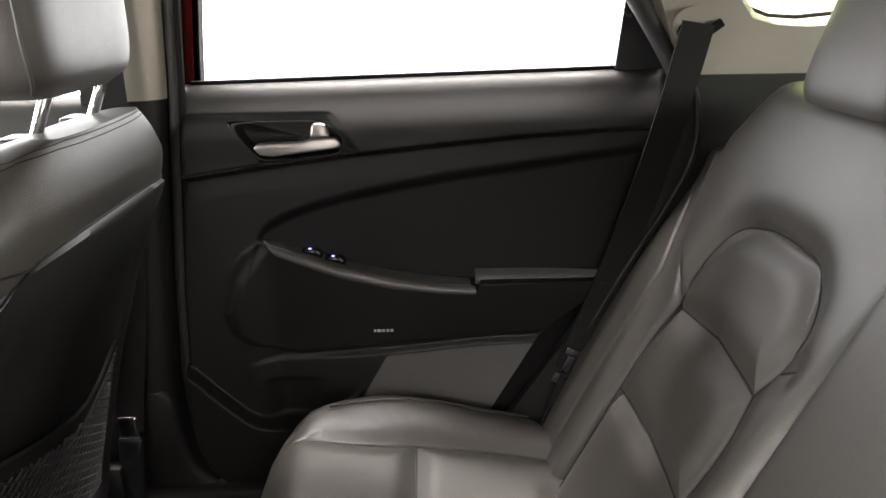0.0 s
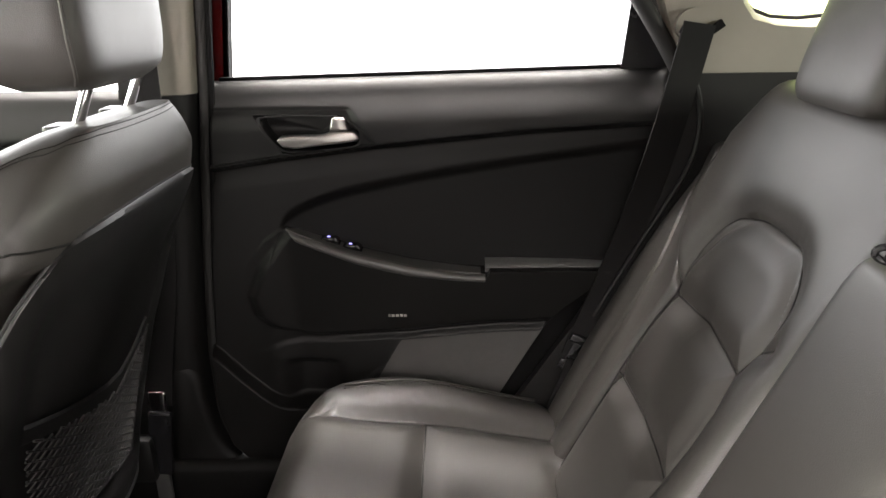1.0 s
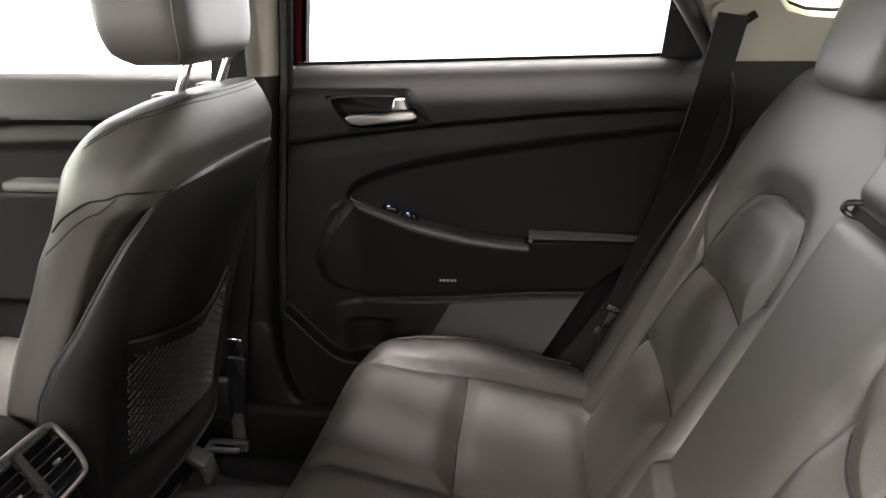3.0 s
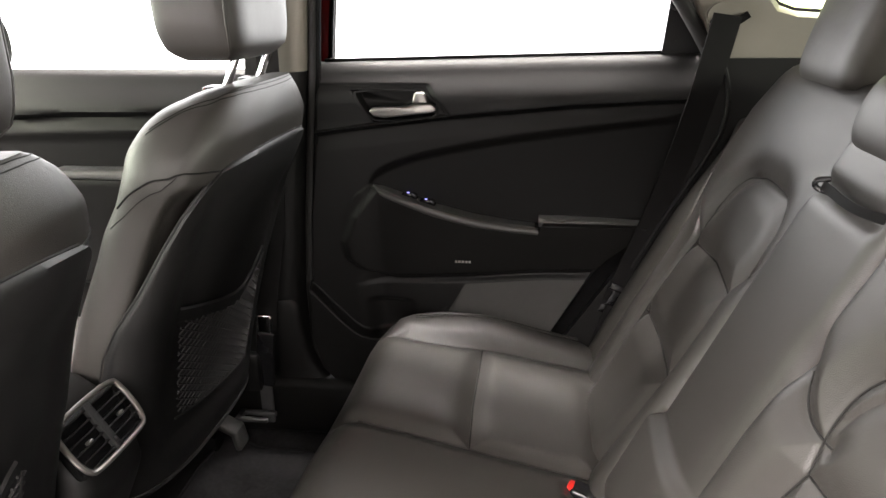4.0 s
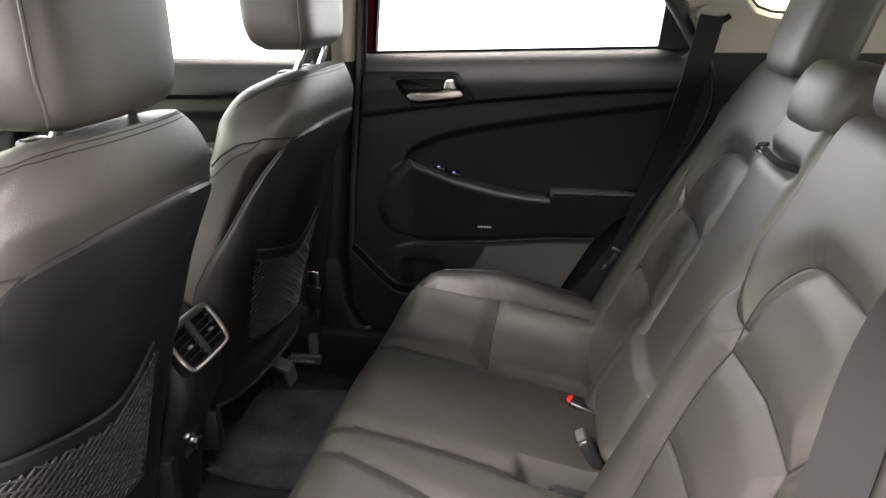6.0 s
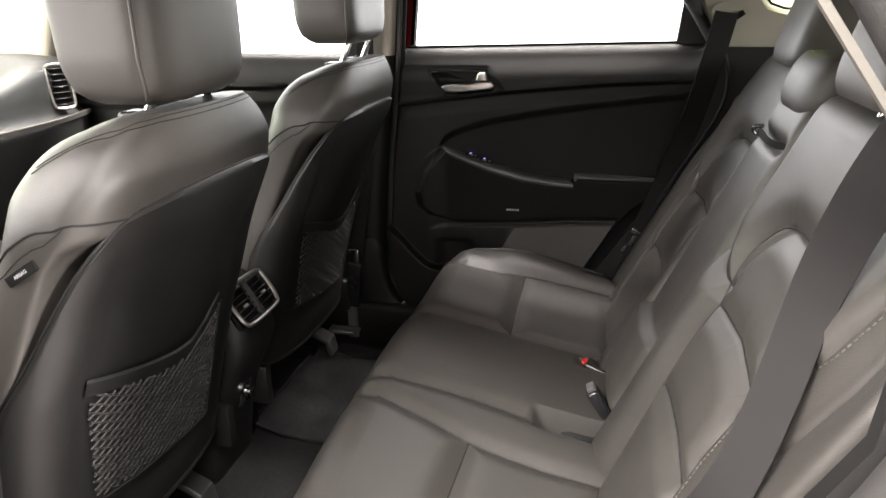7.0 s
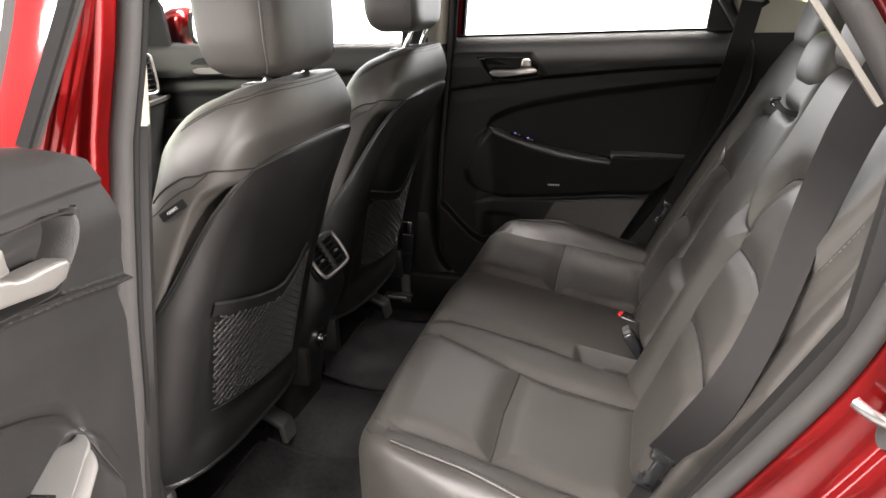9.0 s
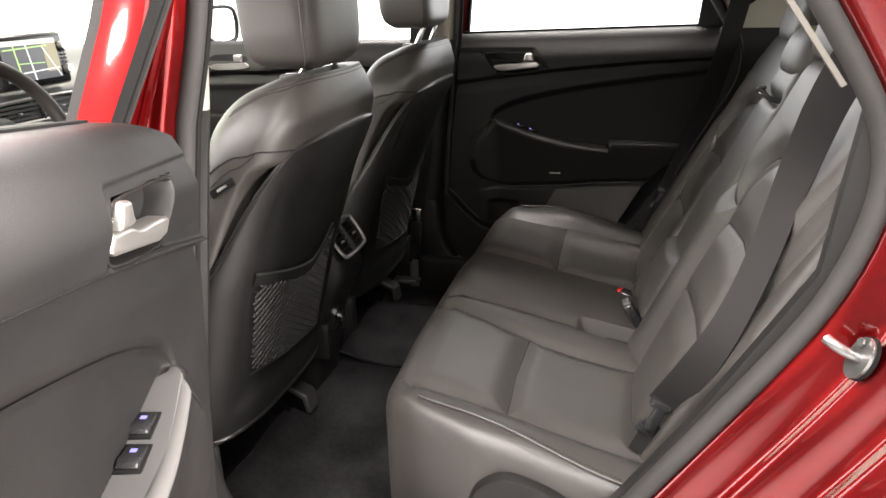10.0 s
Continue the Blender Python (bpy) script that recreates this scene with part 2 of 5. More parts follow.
def stitches(points, normal, length=0.005, gap=0.003, size=0.0009):
    """A row of short raised threads along a line of points."""
    pts = np.array(points, float)
    seg = np.linalg.norm(np.diff(pts, axis=0), axis=1)
    run = np.concatenate([[0], np.cumsum(seg)])
    shapes, s = [], 0.0
    nrm = np.array(normal, float)
    while s + length < run[-1]:
        p = [np.array([np.interp(q, run, pts[:, k]) for k in range(3)]) for q in (s, s + length)]
        t = p[1] - p[0]
        side = np.cross(t, nrm)
        side = side / (np.linalg.norm(side) + 1e-9) * size
        up = nrm * size
        v = [p[0] - side, p[0] + side, p[1] + side, p[1] - side, p[0] + up * 1.6, p[1] + up * 1.6]
        shapes.append((np.array(v), [(0, 1, 4), (1, 2, 5, 4), (2, 3, 5), (3, 0, 4, 5)]))
        s += length + gap
    return join(*shapes)


def seam_lines(seams, disp, place, parent, b_range, a_range, r=0.0013):
    """Sewn seam lines in the grooves of a pad, dark to paint in crease shade."""
    for line in seams:
        p = np.array([tuple(q) for q in line], float)
        step = np.r_[0, np.cumsum(np.linalg.norm(np.diff(p, axis=0), axis=1))]
        u = np.linspace(0, step[-1], max(4, int(step[-1] / 0.005)))
        A, B = np.interp(u, step, p[:, 0]), np.interp(u, step, p[:, 1])
        ok = (B > b_range[0]) & (B < b_range[1]) & (A > a_range[0]) & (A < a_range[1])
        A, B = A[ok], B[ok]
        if len(A) > 3:
            part("seam", tube(place(A, B, disp(A, B) + 0.0004), r, 6), SEAM, parent, "sewn seam with its crease shade coloured in")


# ---- studio: floor, walls, white backdrops, ceiling ----
WALL = mat("grey_studio_wall", (0.045, 0.045, 0.045), 0.8, var=0.08, scale=1)
BACKDROP = glow("white_backdrop", (1.0, 0.97, 0.99), 2.6)
FRONTDROP = glow("white_front_backdrop", (1.0, 0.97, 0.97), 4.0)


def flat(corners, n=2):
    a, b, c, d = (np.array(p, float) for p in corners)
    k = np.linspace(0, 1, n)
    return grid(np.array([[(a * (1 - u) + b * u) * (1 - v) + (d * (1 - u) + c * u) * v for v in k] for u in k]))


solo("backdrop", flat([(-7, 4.5, 0), (7, 4.5, 0), (7, 4.5, 4), (-7, 4.5, 4)]), BACKDROP, "brightly lit white studio backdrop beside the car", "backdrop", kind="structure")
solo("backdrop", flat([(-7, -5.5, 0), (-7, 4.5, 0), (-7, 4.5, 4), (-7, -5.5, 4)]), FRONTDROP, "brightly lit white studio backdrop ahead of the car", "backdrop", kind="structure")
solo("wall_left", flat([(-7, -5.5, 0), (7, -5.5, 0), (7, -5.5, 4), (-7, -5.5, 4)]), WALL, "plain grey studio wall", "wall", kind="structure")
solo("wall_rear", flat([(7, -5.5, 0), (7, 4.5, 0), (7, 4.5, 4), (7, -5.5, 4)]), WALL, "plain grey studio wall", "wall", kind="structure")
solo("wall_top", flat([(-7, -5.5, 4), (7, -5.5, 4), (7, 4.5, 4), (-7, 4.5, 4)]), WALL, "plain grey studio ceiling", "ceiling", kind="structure")

# ---- ground ----
solo("ground", grid(np.array([[(x, y, 0.0) for y in np.linspace(-5.5, 4.5, 9)] for x in np.linspace(-7, 7, 9)])), CONCRETE,
     "smooth grey studio floor under the car", "floor", kind="structure")

# ---- rear bench ----
bench = thing("rear_bench", (0.05, 0, 0.27), "black leather rear bench seat with stitched panels and three headrests", "car seat")


def back_left_x(z):
    return 0.320 + 0.45 * (z - 0.694)


def back_right_x(z):
    return 0.335 + 0.54 * (z - 0.69)


def on_left(A, B, d):
    return np.stack([back_left_x(B) - d * 0.92, A, B + d * 0.38], -1)


def on_right(A, B, d):
    return np.stack([back_right_x(B) - d * 0.88, A, B + d * 0.47], -1)


EDGE = [(0.50, 0.485), (0.69, 0.485), (0.836, 0.485), (0.91, 0.57), (0.97, 0.625), (1.05, 0.635), (1.12, 0.60)]
EDGE_L = [(0.50, 0.475), (0.74, 0.470), (0.80, 0.480), (0.88, 0.525), (0.937, 0.563), (0.985, 0.582), (1.05, 0.606), (1.12, 0.60)]
ARCH = [(0.47, 0.836), (0.485, 0.87), (0.482, 0.905), (0.466, 0.95), (0.421, 0.976), (0.336, 0.982), (0.26, 0.975), (0.212, 0.93), (0.205, 0.885), (0.222, 0.836)]


def back_seams(s, dz=0.0, dy=0.0):
    arch = [(s * (y + dy), z + dz) for y, z in chaikin(ARCH, 2)]
    return [arch, [arch[0], (s * 0.345, 0.846 + dz), arch[-1]],
            chaikin([arch[0], (s * 0.482, 0.78 + dz), (s * 0.478, 0.68 + dz), (s * 0.46, 0.50)], 1),
            chaikin([arch[-1], (s * 0.20, 0.78 + dz), (s * 0.205, 0.68 + dz), (s * 0.23, 0.50)], 1),
            [(s * 0.475, 0.698 + dz), (s * 0.345, 0.703 + dz), (s * 0.21, 0.696 + dz)],
            chaikin([arch[-1] + np.array([0, 0.030]), (s * 0.175, 0.866 + dz), (s * 0.145, 0.880 + dz), (s * 0.120, 0.905 + dz)], 2) if s < 0 else np.array([(0.206, 0.872), (0.186, 0.884)])]


def backrest_disp(seams, s, cy, dz=0.0):
    def disp(A, B):
        d = seam_distance(A, B, seams)
        inside = np.minimum.reduce([0.140 - np.abs(np.abs(A) - 0.345), 0.980 + dz - B - 9.0 * np.maximum(0, np.abs(np.abs(A) - 0.345) - 0.06) ** 2 * 1.6, B - 0.830 - dz])
        wing = -0.009 * smooth_step(inside, -0.004, 0.010) * smooth_step(B, 0.83 + dz, 0.93 + dz) + 0.014 * np.exp(-(((np.abs(A - cy)) - 0.20) / 0.06) ** 2) * np.clip((1.02 - B) / 0.2, 0, 1)
        return 0.0140 * (1 - np.exp(-((d / 0.023) ** 2))) - 0.0030 * np.exp(-((d / 0.0045) ** 2)) + wing
    return disp


seams_r = back_seams(1)
right_back = part("backrest", padded(lambda b: 0.112, lambda b: interp(b, EDGE), 0.50, 1.158, 0.035, 0.10, backrest_disp(seams_r, 1, 0.345), on_right, 190, 230, rb1=0.05),
     LEATHER, bench, "right-hand backrest with arched padded panel")
seams_l = back_seams(-1, 0.006, -0.010)
seam_lines(seams_r, backrest_disp(seams_r, 1, 0.345), on_right, right_back, (0.53, 1.08), (0.13, 0.60))
left_back = part("backrest", padded(lambda b: -interp(b, EDGE_L), lambda b: -0.104, 0.50, 1.150, 0.03, 0.10, backrest_disp(seams_l, -1, -0.345, 0.006), on_left, 190, 230, rb1=0.05),
                 LEATHER, bench, "left-hand backrest with arched padded panel")

seam_lines(seams_l, backrest_disp(seams_l, -1, -0.345, 0.006), on_left, left_back, (0.53, 1.09), (-0.60, -0.125))


def mid_disp(A, B):
    d = seam_distance(A, B, [chaikin([(-0.085, 0.60), (-0.09, 0.72), (-0.098, 0.80), (-0.104, 0.9)], 1)])
    return 0.008 * (1 - np.exp(-((d / 0.03) ** 2))) - 0.002 * np.exp(-((d / 0.006) ** 2)) + 0.006 * (1 - (A / 0.11) ** 2) + 0.020 * smooth_step(0.70 - B, -0.006, 0.010) - 0.012 * np.exp(-((B - 1.040) / 0.012) ** 2) * smooth_step(A, -0.09, -0.06)


armrest = part("armrest", padded(lambda b: -0.098, lambda b: 0.116 - 0.02 * np.clip((b - 1.0) / 0.1, 0, 1), 0.56, 1.112, 0.022, 0.10, mid_disp, on_left, 50, 120), LEATHER, bench, "folded-up centre armrest in black leather")
strap_x = float(back_left_x(1.045))
strap = part("pull_strap", sweep(chaikin([(strap_x - 0.022, 0.050, 1.050), (strap_x - 0.024, 0.02, 1.050), (strap_x - 0.024, -0.03, 1.048), (strap_x - 0.016, -0.060, 1.047), (strap_x + 0.004, -0.085, 1.046)], 2),
                             [(-0.005, -0.002), (0.005, -0.002), (0.005, 0.002), (-0.005, 0.002)], up=(-0.9, 0, 0.4)), BLACK, armrest, "black webbing pull strap")
part("loop", tube(chaikin([(strap_x - 0.016, 0.048, 1.058), (strap_x - 0.030, 0.055, 1.056), (strap_x - 0.030, 0.055, 1.046), (strap_x - 0.016, 0.048, 1.042)], 2), 0.0035, 8), GLOSS, strap, "shiny plastic strap end")

for s, xf, dz in ((1, back_right_x, 0.0), (-1, back_left_x, 0.006)):
    def bol_place(A, B, d, xf=xf):
        return np.stack([xf(B) + (0.021 if xf is back_right_x else 0.026) - d * 0.9, A, B + d * 0.42], -1)
    lo = [(0.48, 0.478), (0.836, 0.478), (0.91, 0.562), (0.97, 0.612), (1.1, 0.64)] if s > 0 else [(0.48, 0.455), (0.74, 0.455), (0.80, 0.466), (0.88, 0.512), (0.937, 0.549), (0.985, 0.567), (1.05, 0.592)]
    hi = [(0.48, 0.615 if s > 0 else 0.53), (0.65, 0.655 if s > 0 else 0.57), (0.80, 0.668 if s > 0 else 0.650), (0.93, 0.663), (1.06, 0.66)]
    mid = [(s * (interp(z, lo) + interp(z, hi)) / 2 + s * 0.01, z) for z in np.linspace(0.50, 0.97, 12)]

    def bol_disp(A, B, mid=mid):
        d = seam_distance(A, B, [mid])
        return 0.020 + 0.008 * (1 - np.exp(-((d / 0.03) ** 2))) - 0.003 * np.exp(-((d / 0.004) ** 2))
    f0 = (lambda b: interp(b, lo)) if s > 0 else (lambda b: -interp(b, hi))
    f1 = (lambda b: interp(b, hi)) if s > 0 else (lambda b: -interp(b, lo))
    bol = part("side_bolster", padded(f0, f1, 0.49, 1.03 if s > 0 else 1.055, 0.014, 0.09, bol_disp, bol_place, 44, 110, rb1=0.02), LEATHER, bench, "stitched leather side bolster")
    if s < 0:
        zz = np.linspace(0.60, 1.0, 60)
        yy = -(interp(zz, lo) + 0.020)
        part("stitching", stitches(bol_place(yy, zz, bol_disp(yy, zz) + 0.0006), (-0.9, 0, 0.42), 0.0045, 0.0035, 0.0007), THREAD, bol, "grey twin-needle stitching", smooth=0)
        yy = np.linspace(-0.53, -0.645, 30)
        zz = 1.008 + 0.42 * (-0.53 - yy)
        part("seam", tube(bol_place(yy, zz, bol_disp(yy, zz) + 0.0002), 0.0016, 6), SEAM, bol, "seam across the bolster with its crease shade coloured in")

# cushion
HALF = [tuple(q) for q in chaikin([(-0.216, 0.44), (-0.214, 0.472), (-0.210, 0.492), (-0.203, 0.513), (-0.192, 0.536), (-0.175, 0.560), (-0.15, 0.583), (-0.12, 0.604), (-0.09, 0.620), (-0.04, 0.641), (0.0, 0.652), (0.2, 0.655), (0.245, 0.650), (0.262, 0.56), (0.3, 0.54)], 2)]
PIPE = [tuple(q) for q in chaikin([(-0.185, 0.545), (-0.13, 0.568), (-0.066, 0.588), (0.037, 0.610), (0.131, 0.626), (0.20, 0.636), (0.26, 0.638)], 2)]
CS = [chaikin([(-0.09, -0.30), (-0.098, -0.18), (-0.103, 0.031), (-0.122, 0.157), (-0.125, 0.3)], 1),
      chaikin([(-0.13, -0.30), (-0.16, -0.17), (-0.20, -0.05), (-0.228, 0.018), (-0.24, 0.12), (-0.24, 0.26)], 2),
      [(-0.228, 0.018), (-0.37, 0.013), (-0.522, 0.020)],
      chaikin([(-0.53, -0.185), (-0.507, -0.150), (-0.507, -0.08), (-0.522, 0.02), (-0.533, 0.12), (-0.542, 0.26)], 1),
      chaikin([(0.19, -0.30), (0.19, -0.19), (0.186, 0.031), (0.18, 0.26)], 1),
      [(0.186, 0.031), (0.32, 0.024), (0.522, 0.024)],
      chaikin([(0.53, -0.185), (0.507, -0.150), (0.507, -0.08), (0.522, 0.02), (0.533, 0.12), (0.542, 0.26)], 1),
      [(-0.51, 0.246), (-0.24, 0.25)], [(0.18, 0.25), (0.445, 0.247)]]


def cushion_disp(A, B):
    d = seam_distance(A, B, CS)
    bol = 0.027 * np.exp(-(((np.abs(A) - 0.60) / 0.065) ** 2)) * (0.30 + 0.70 * np.exp(-((B - 0.02) / 0.13) ** 2)) - 0.10 * np.clip(np.abs(A) - interp(B, PIPE), 0, 0.06) + 0.010 * np.exp(-((A - 0.04) / 0.12) ** 2)
    dip = -0.010 * np.exp(-(((A + 0.36) / 0.12) ** 2)) * np.exp(-(((B - 0.12) / 0.12) ** 2)) - 0.010 * np.exp(-(((A - 0.32) / 0.12) ** 2)) * np.exp(-(((B - 0.12) / 0.12) ** 2))
    crease = 0.0003 * np.sin(B * 83 + 9 * np.sin(B * 17) + 5 * np.sin(A * 23)) * np.exp(-(((np.abs(A) - 0.55) / 0.035) ** 2))
    pocket = -0.052 * np.exp(-(((A + 0.108) / 0.026) ** 8) - ((B - 0.185) / 0.066) ** 8) - 0.028 * np.exp(-(((A - 0.125) / 0.022) ** 4) - ((B - 0.235) / 0.045) ** 4)
    return 0.0125 * (1 - np.exp(-((d / 0.022) ** 2))) - 0.0025 * np.exp(-((d / 0.0045) ** 2)) + bol + dip + crease + pocket


def on_cushion(A, B, d):
    x = B - 0.012 * np.exp(-(((A + 0.10) / 0.30) ** 4)) * smooth_step(-B, 0.02, 0.19)
    return np.stack([x, A, 0.572 - 0.2 * B + d], -1)


cushion = part("seat_cushion", padded(lambda b: -interp(b, HALF), lambda b: interp(b, HALF), -0.215, 0.31, 0.03, 0.30, cushion_disp, on_cushion, 300, 160, rb0=0.085, rb1=0.02),
               LEATHER, bench, "wide black leather seat cushion")
seam_lines(CS, cushion_disp, on_cushion, cushion, (-0.15, 0.285), (-0.635, 0.635))
for s in (1, -1):
    px, py = np.array([p[0] for p in PIPE]), np.array([s * p[1] for p in PIPE])
    ok = (px < 0.235) & (px > -0.135)
    px, py = px[ok], py[ok]
    part("piping", tube(on_cushion(py, px, cushion_disp(py, px) + 0.002), 0.0026, 8), LEATHER, cushion, "leather piping along the cushion edge")
    qy = py - s * 0.009
    part("stitching", stitches(on_cushion(qy, px, cushion_disp(qy, px) + 0.0008), (0, 0, 1), 0.004, 0.003, 0.0006), SEAM, cushion, "dark stitching", smooth=0)



def headrest(parent, cx, cy, z0, z1, t, w, e=3.2, lean=0.3, posts=0.055, zb=1.08, m=LEATHER2, label="", bulge=4.5):
    zs = np.linspace(0, 1, 26)
    lv = []
    for k in zs:
        f = (1 - abs(2 * k - 1) ** bulge) ** 0.42
        z = z0 + (z1 - z0) * k
        lv.append((z, cx + lean * (z - z0), cy, max(t * (0.45 + 0.55 * f) * (f if f < 0.35 else 1), 0.004), max(w * (0.72 + 0.28 * f) * (f ** 0.5 if f < 0.35 else 1), 0.01), e))
    v = lathe_sections(lv, 64)
    ob = part("headrest", grid(v, loop_v=True, caps=True), m, parent, label or "padded leather headrest", smooth=60)
    for s in (-1, 1):
        part("post", tube([(cx + 0.012 + 0.3 * (z - z0), cy + s * posts, z) for z in np.linspace(zb, z0 + 0.03, 5)], 0.0065, 12), CHROME, ob, "chrome headrest post")
        part("collar", rbox((cx + 0.012 + 0.3 * (zb + 0.004 - z0), cy + s * posts, zb + 0.006), (0.018, 0.020, 0.006), 0.002), GLOSS, ob, "black plastic post collar")
    return ob


headrest(bench, 0.582, 0.372, 1.122, 1.335, 0.056, 0.112, e=5.0, zb=1.118)
headrest(bench, 0.520, 0.006, 1.085, 1.180, 0.046, 0.102, e=3.6, bulge=2.4, zb=1.07, label="low rounded centre headrest")
headrest(bench, 0.512, -0.36, 1.145, 1.345, 0.056, 0.115, e=5.0, zb=1.114)


# ---- seat belt hardware on the bench ----
def buckle(at, m, red, label):
    ob = thing("seat_belt_buckle", at, label, "buckle")
    T = Matrix.Translation(at) @ m
    part("housing", moved(rbox((0, 0, 0), (0.062, 0.034, 0.022), 0.006, 3), T), GLOSS, ob)
    part("button", moved(rbox((-0.030, 0, 0.002), (0.016, 0.022, 0.016), 0.003), T), BUTTON if red else (GLOSS if red is None else GREYPL), ob, "red release button" if red else "plastic tip")
    part("stalk", moved(rbox((0.048, 0, -0.004), (0.05, 0.026, 0.010), 0.003), T), WEBBING, ob)
    return ob


part("side_cover", puffed(chaikin([(-0.03, 0.30), (-0.022, 0.48), (-0.008, 0.525), (0.028, 0.553), (0.06, 0.556), (0.14, 0.528), (0.20, 0.46), (0.20, 0.30)], 2, True), -0.672, -0.63, 0.012), DOOR, bench, "black plastic hinge cover beside the cushion")
buckle((0.224, 0.138, 0.527), pose(0, 0, 0, 0, 14, -14), True, "black seat belt buckle with red release button lying in the cushion")
buckle((0.226, -0.060, 0.572), pose(0, 0, 0, 8, 58, 14), False, "upright grey seat belt buckle between backrest and cushion")
buckle((0.200, -0.112, 0.512), pose(0, 0, 0, 0, 10, 0), None, "dark seat belt buckle sunk in a cushion pocket")


def ribbon(path, w, side, thick=0.0014):
    """Webbing: a flat strip along a path, its width along side."""
    return sweep(path, [(-thick, -w / 2), (thick, -w / 2), (thick, w / 2), (-thick, w / 2)], up=side)


for s in (1, -1):
    belt = thing("rear_seat_belt", (0.3, s * 0.62, 0.55), "black rear seat belt hanging from a pillar guide", "seat belt", "rear seat belts")
    if s > 0:
        path, side = chaikin([(0.466, 0.650, 1.222), (0.443, 0.660, 1.09), (0.410, 0.666, 0.95), (0.362, 0.666, 0.80), (0.310, 0.662, 0.665), (0.298, 0.658, 0.63)], 2), (0.92, 0.12, 0.1)
    else:
        path, side = chaikin([(0.463, -0.628, 1.220), (0.436, -0.585, 1.13), (0.428, -0.535, 1.05), (0.412, -0.525, 0.976), (0.390, -0.556, 0.909), (0.360, -0.594, 0.842), (0.331, -0.605, 0.777), (0.300, -0.572, 0.700), (0.274, -0.530, 0.630)], 2), (0.80, -0.60, 0.30)
    part("webbing", ribbon(path, 0.054 if s > 0 else 0.050, side), WEBBING, belt)
    ty, tx, tz = (0.655, 0.296, 0.645) if s > 0 else (-0.535, 0.266, 0.612)
    part("tongue", join(rbox((tx, ty, tz), (0.020, 0.012, 0.055), 0.004, 2, pose(0, 0, 0, 0, 24, 0)), rbox((tx - 0.014, ty - 0.006 * s, tz - 0.028), (0.034, 0.006, 0.020), 0.002, 2, pose(0, 0, 0, 0, 24, 0)),
                        rbox((tx + 0.006, ty, tz + 0.022), (0.034, 0.016, 0.016), 0.004, 2, pose(0, 0, 0, 0, 24, 0))), GLOSS, belt, "dark belt tongue")
    path = chaikin([(tx + 0.004, ty - 0.004 * s, tz - 0.02), (tx - 0.012, ty - 0.010 * s, tz - 0.07), (tx - 0.04, ty - 0.030 * s, tz - 0.14)], 2)
    part("lap_webbing", ribbon(path, 0.046, (0.9, 0.3 * s, 0.1)), WEBBING, belt)


# ---- front seats ----
SEAT_BACK = [(0.36, -0.515), (0.58, -0.462), (0.76, -0.412), (0.90, -0.362), (1.02, -0.312), (1.09, -0.292), (1.135, -0.286)]
SEAT_DEPTH = [(0.36, 0.09), (0.7, 0.105), (0.93, 0.095), (1.02, 0.074), (1.09, 0.062), (1.115, 0.048), (1.126, 0.032), (1.132, 0.012)]
SEAT_FRONT = [(0.36, 0.09), (0.7, 0.105), (0.90, 0.096), (0.95, 0.092), (0.985, 0.088), (1.02, 0.0999), (1.06, 0.1135), (1.085, 0.1011), (1.105, 0.0815), (1.12, 0.0594), (1.132, 0.0302)]
SEAT_HALF = [(0.36, 0.215), (0.5, 0.252), (0.80, 0.262), (0.90, 0.2484), (0.97, 0.2415), (1.02, 0.2413), (1.06, 0.2264), (1.085, 0.2027), (1.105, 0.1857), (1.12, 0.1581), (1.132, 0.1087)]


def eased(x, pts, h=0.014):
    """The profile's value, averaged over a short stretch so that it has no kinks."""
    return sum(interp(x + h * k, pts) for k in (-1, -0.6, -0.2, 0.2, 0.6, 1)) / 6


def seat_point(z, a, off=0.0):
    """A point on the skin of the seat's back; a is the angle from straight back."""
    z, a = np.broadcast_arrays(np.asarray(z, float), np.asarray(a, float))
    co, si = np.cos(a), np.sin(a)
    h = np.clip((1.134 - z) * 0.9, 0.001, 0.016)
    w, t, f = eased(z, SEAT_HALF, h), eased(z, SEAT_DEPTH, h), eased(z, SEAT_FRONT, h)
    c = eased(z, SEAT_BACK, h) - t - 0.6 * interp(z, [(1.07, 0), (1.132, 0.036)])
    e = np.where(co > 0, interp(z, [(0.94, 2.8), (1.03, 2.5)]), interp(z, [(0.90, 2.8), (1.0, 4.2)]))
    x = c + (np.where(co > 0, t, f) + off) * np.sign(co) * np.abs(co) ** (2 / e)
    y = (w + off) * np.sign(si) * np.abs(si) ** (2 / e)
    return np.stack([x, y, z + 0.065 * np.maximum(0, z - 1.035)], -1)


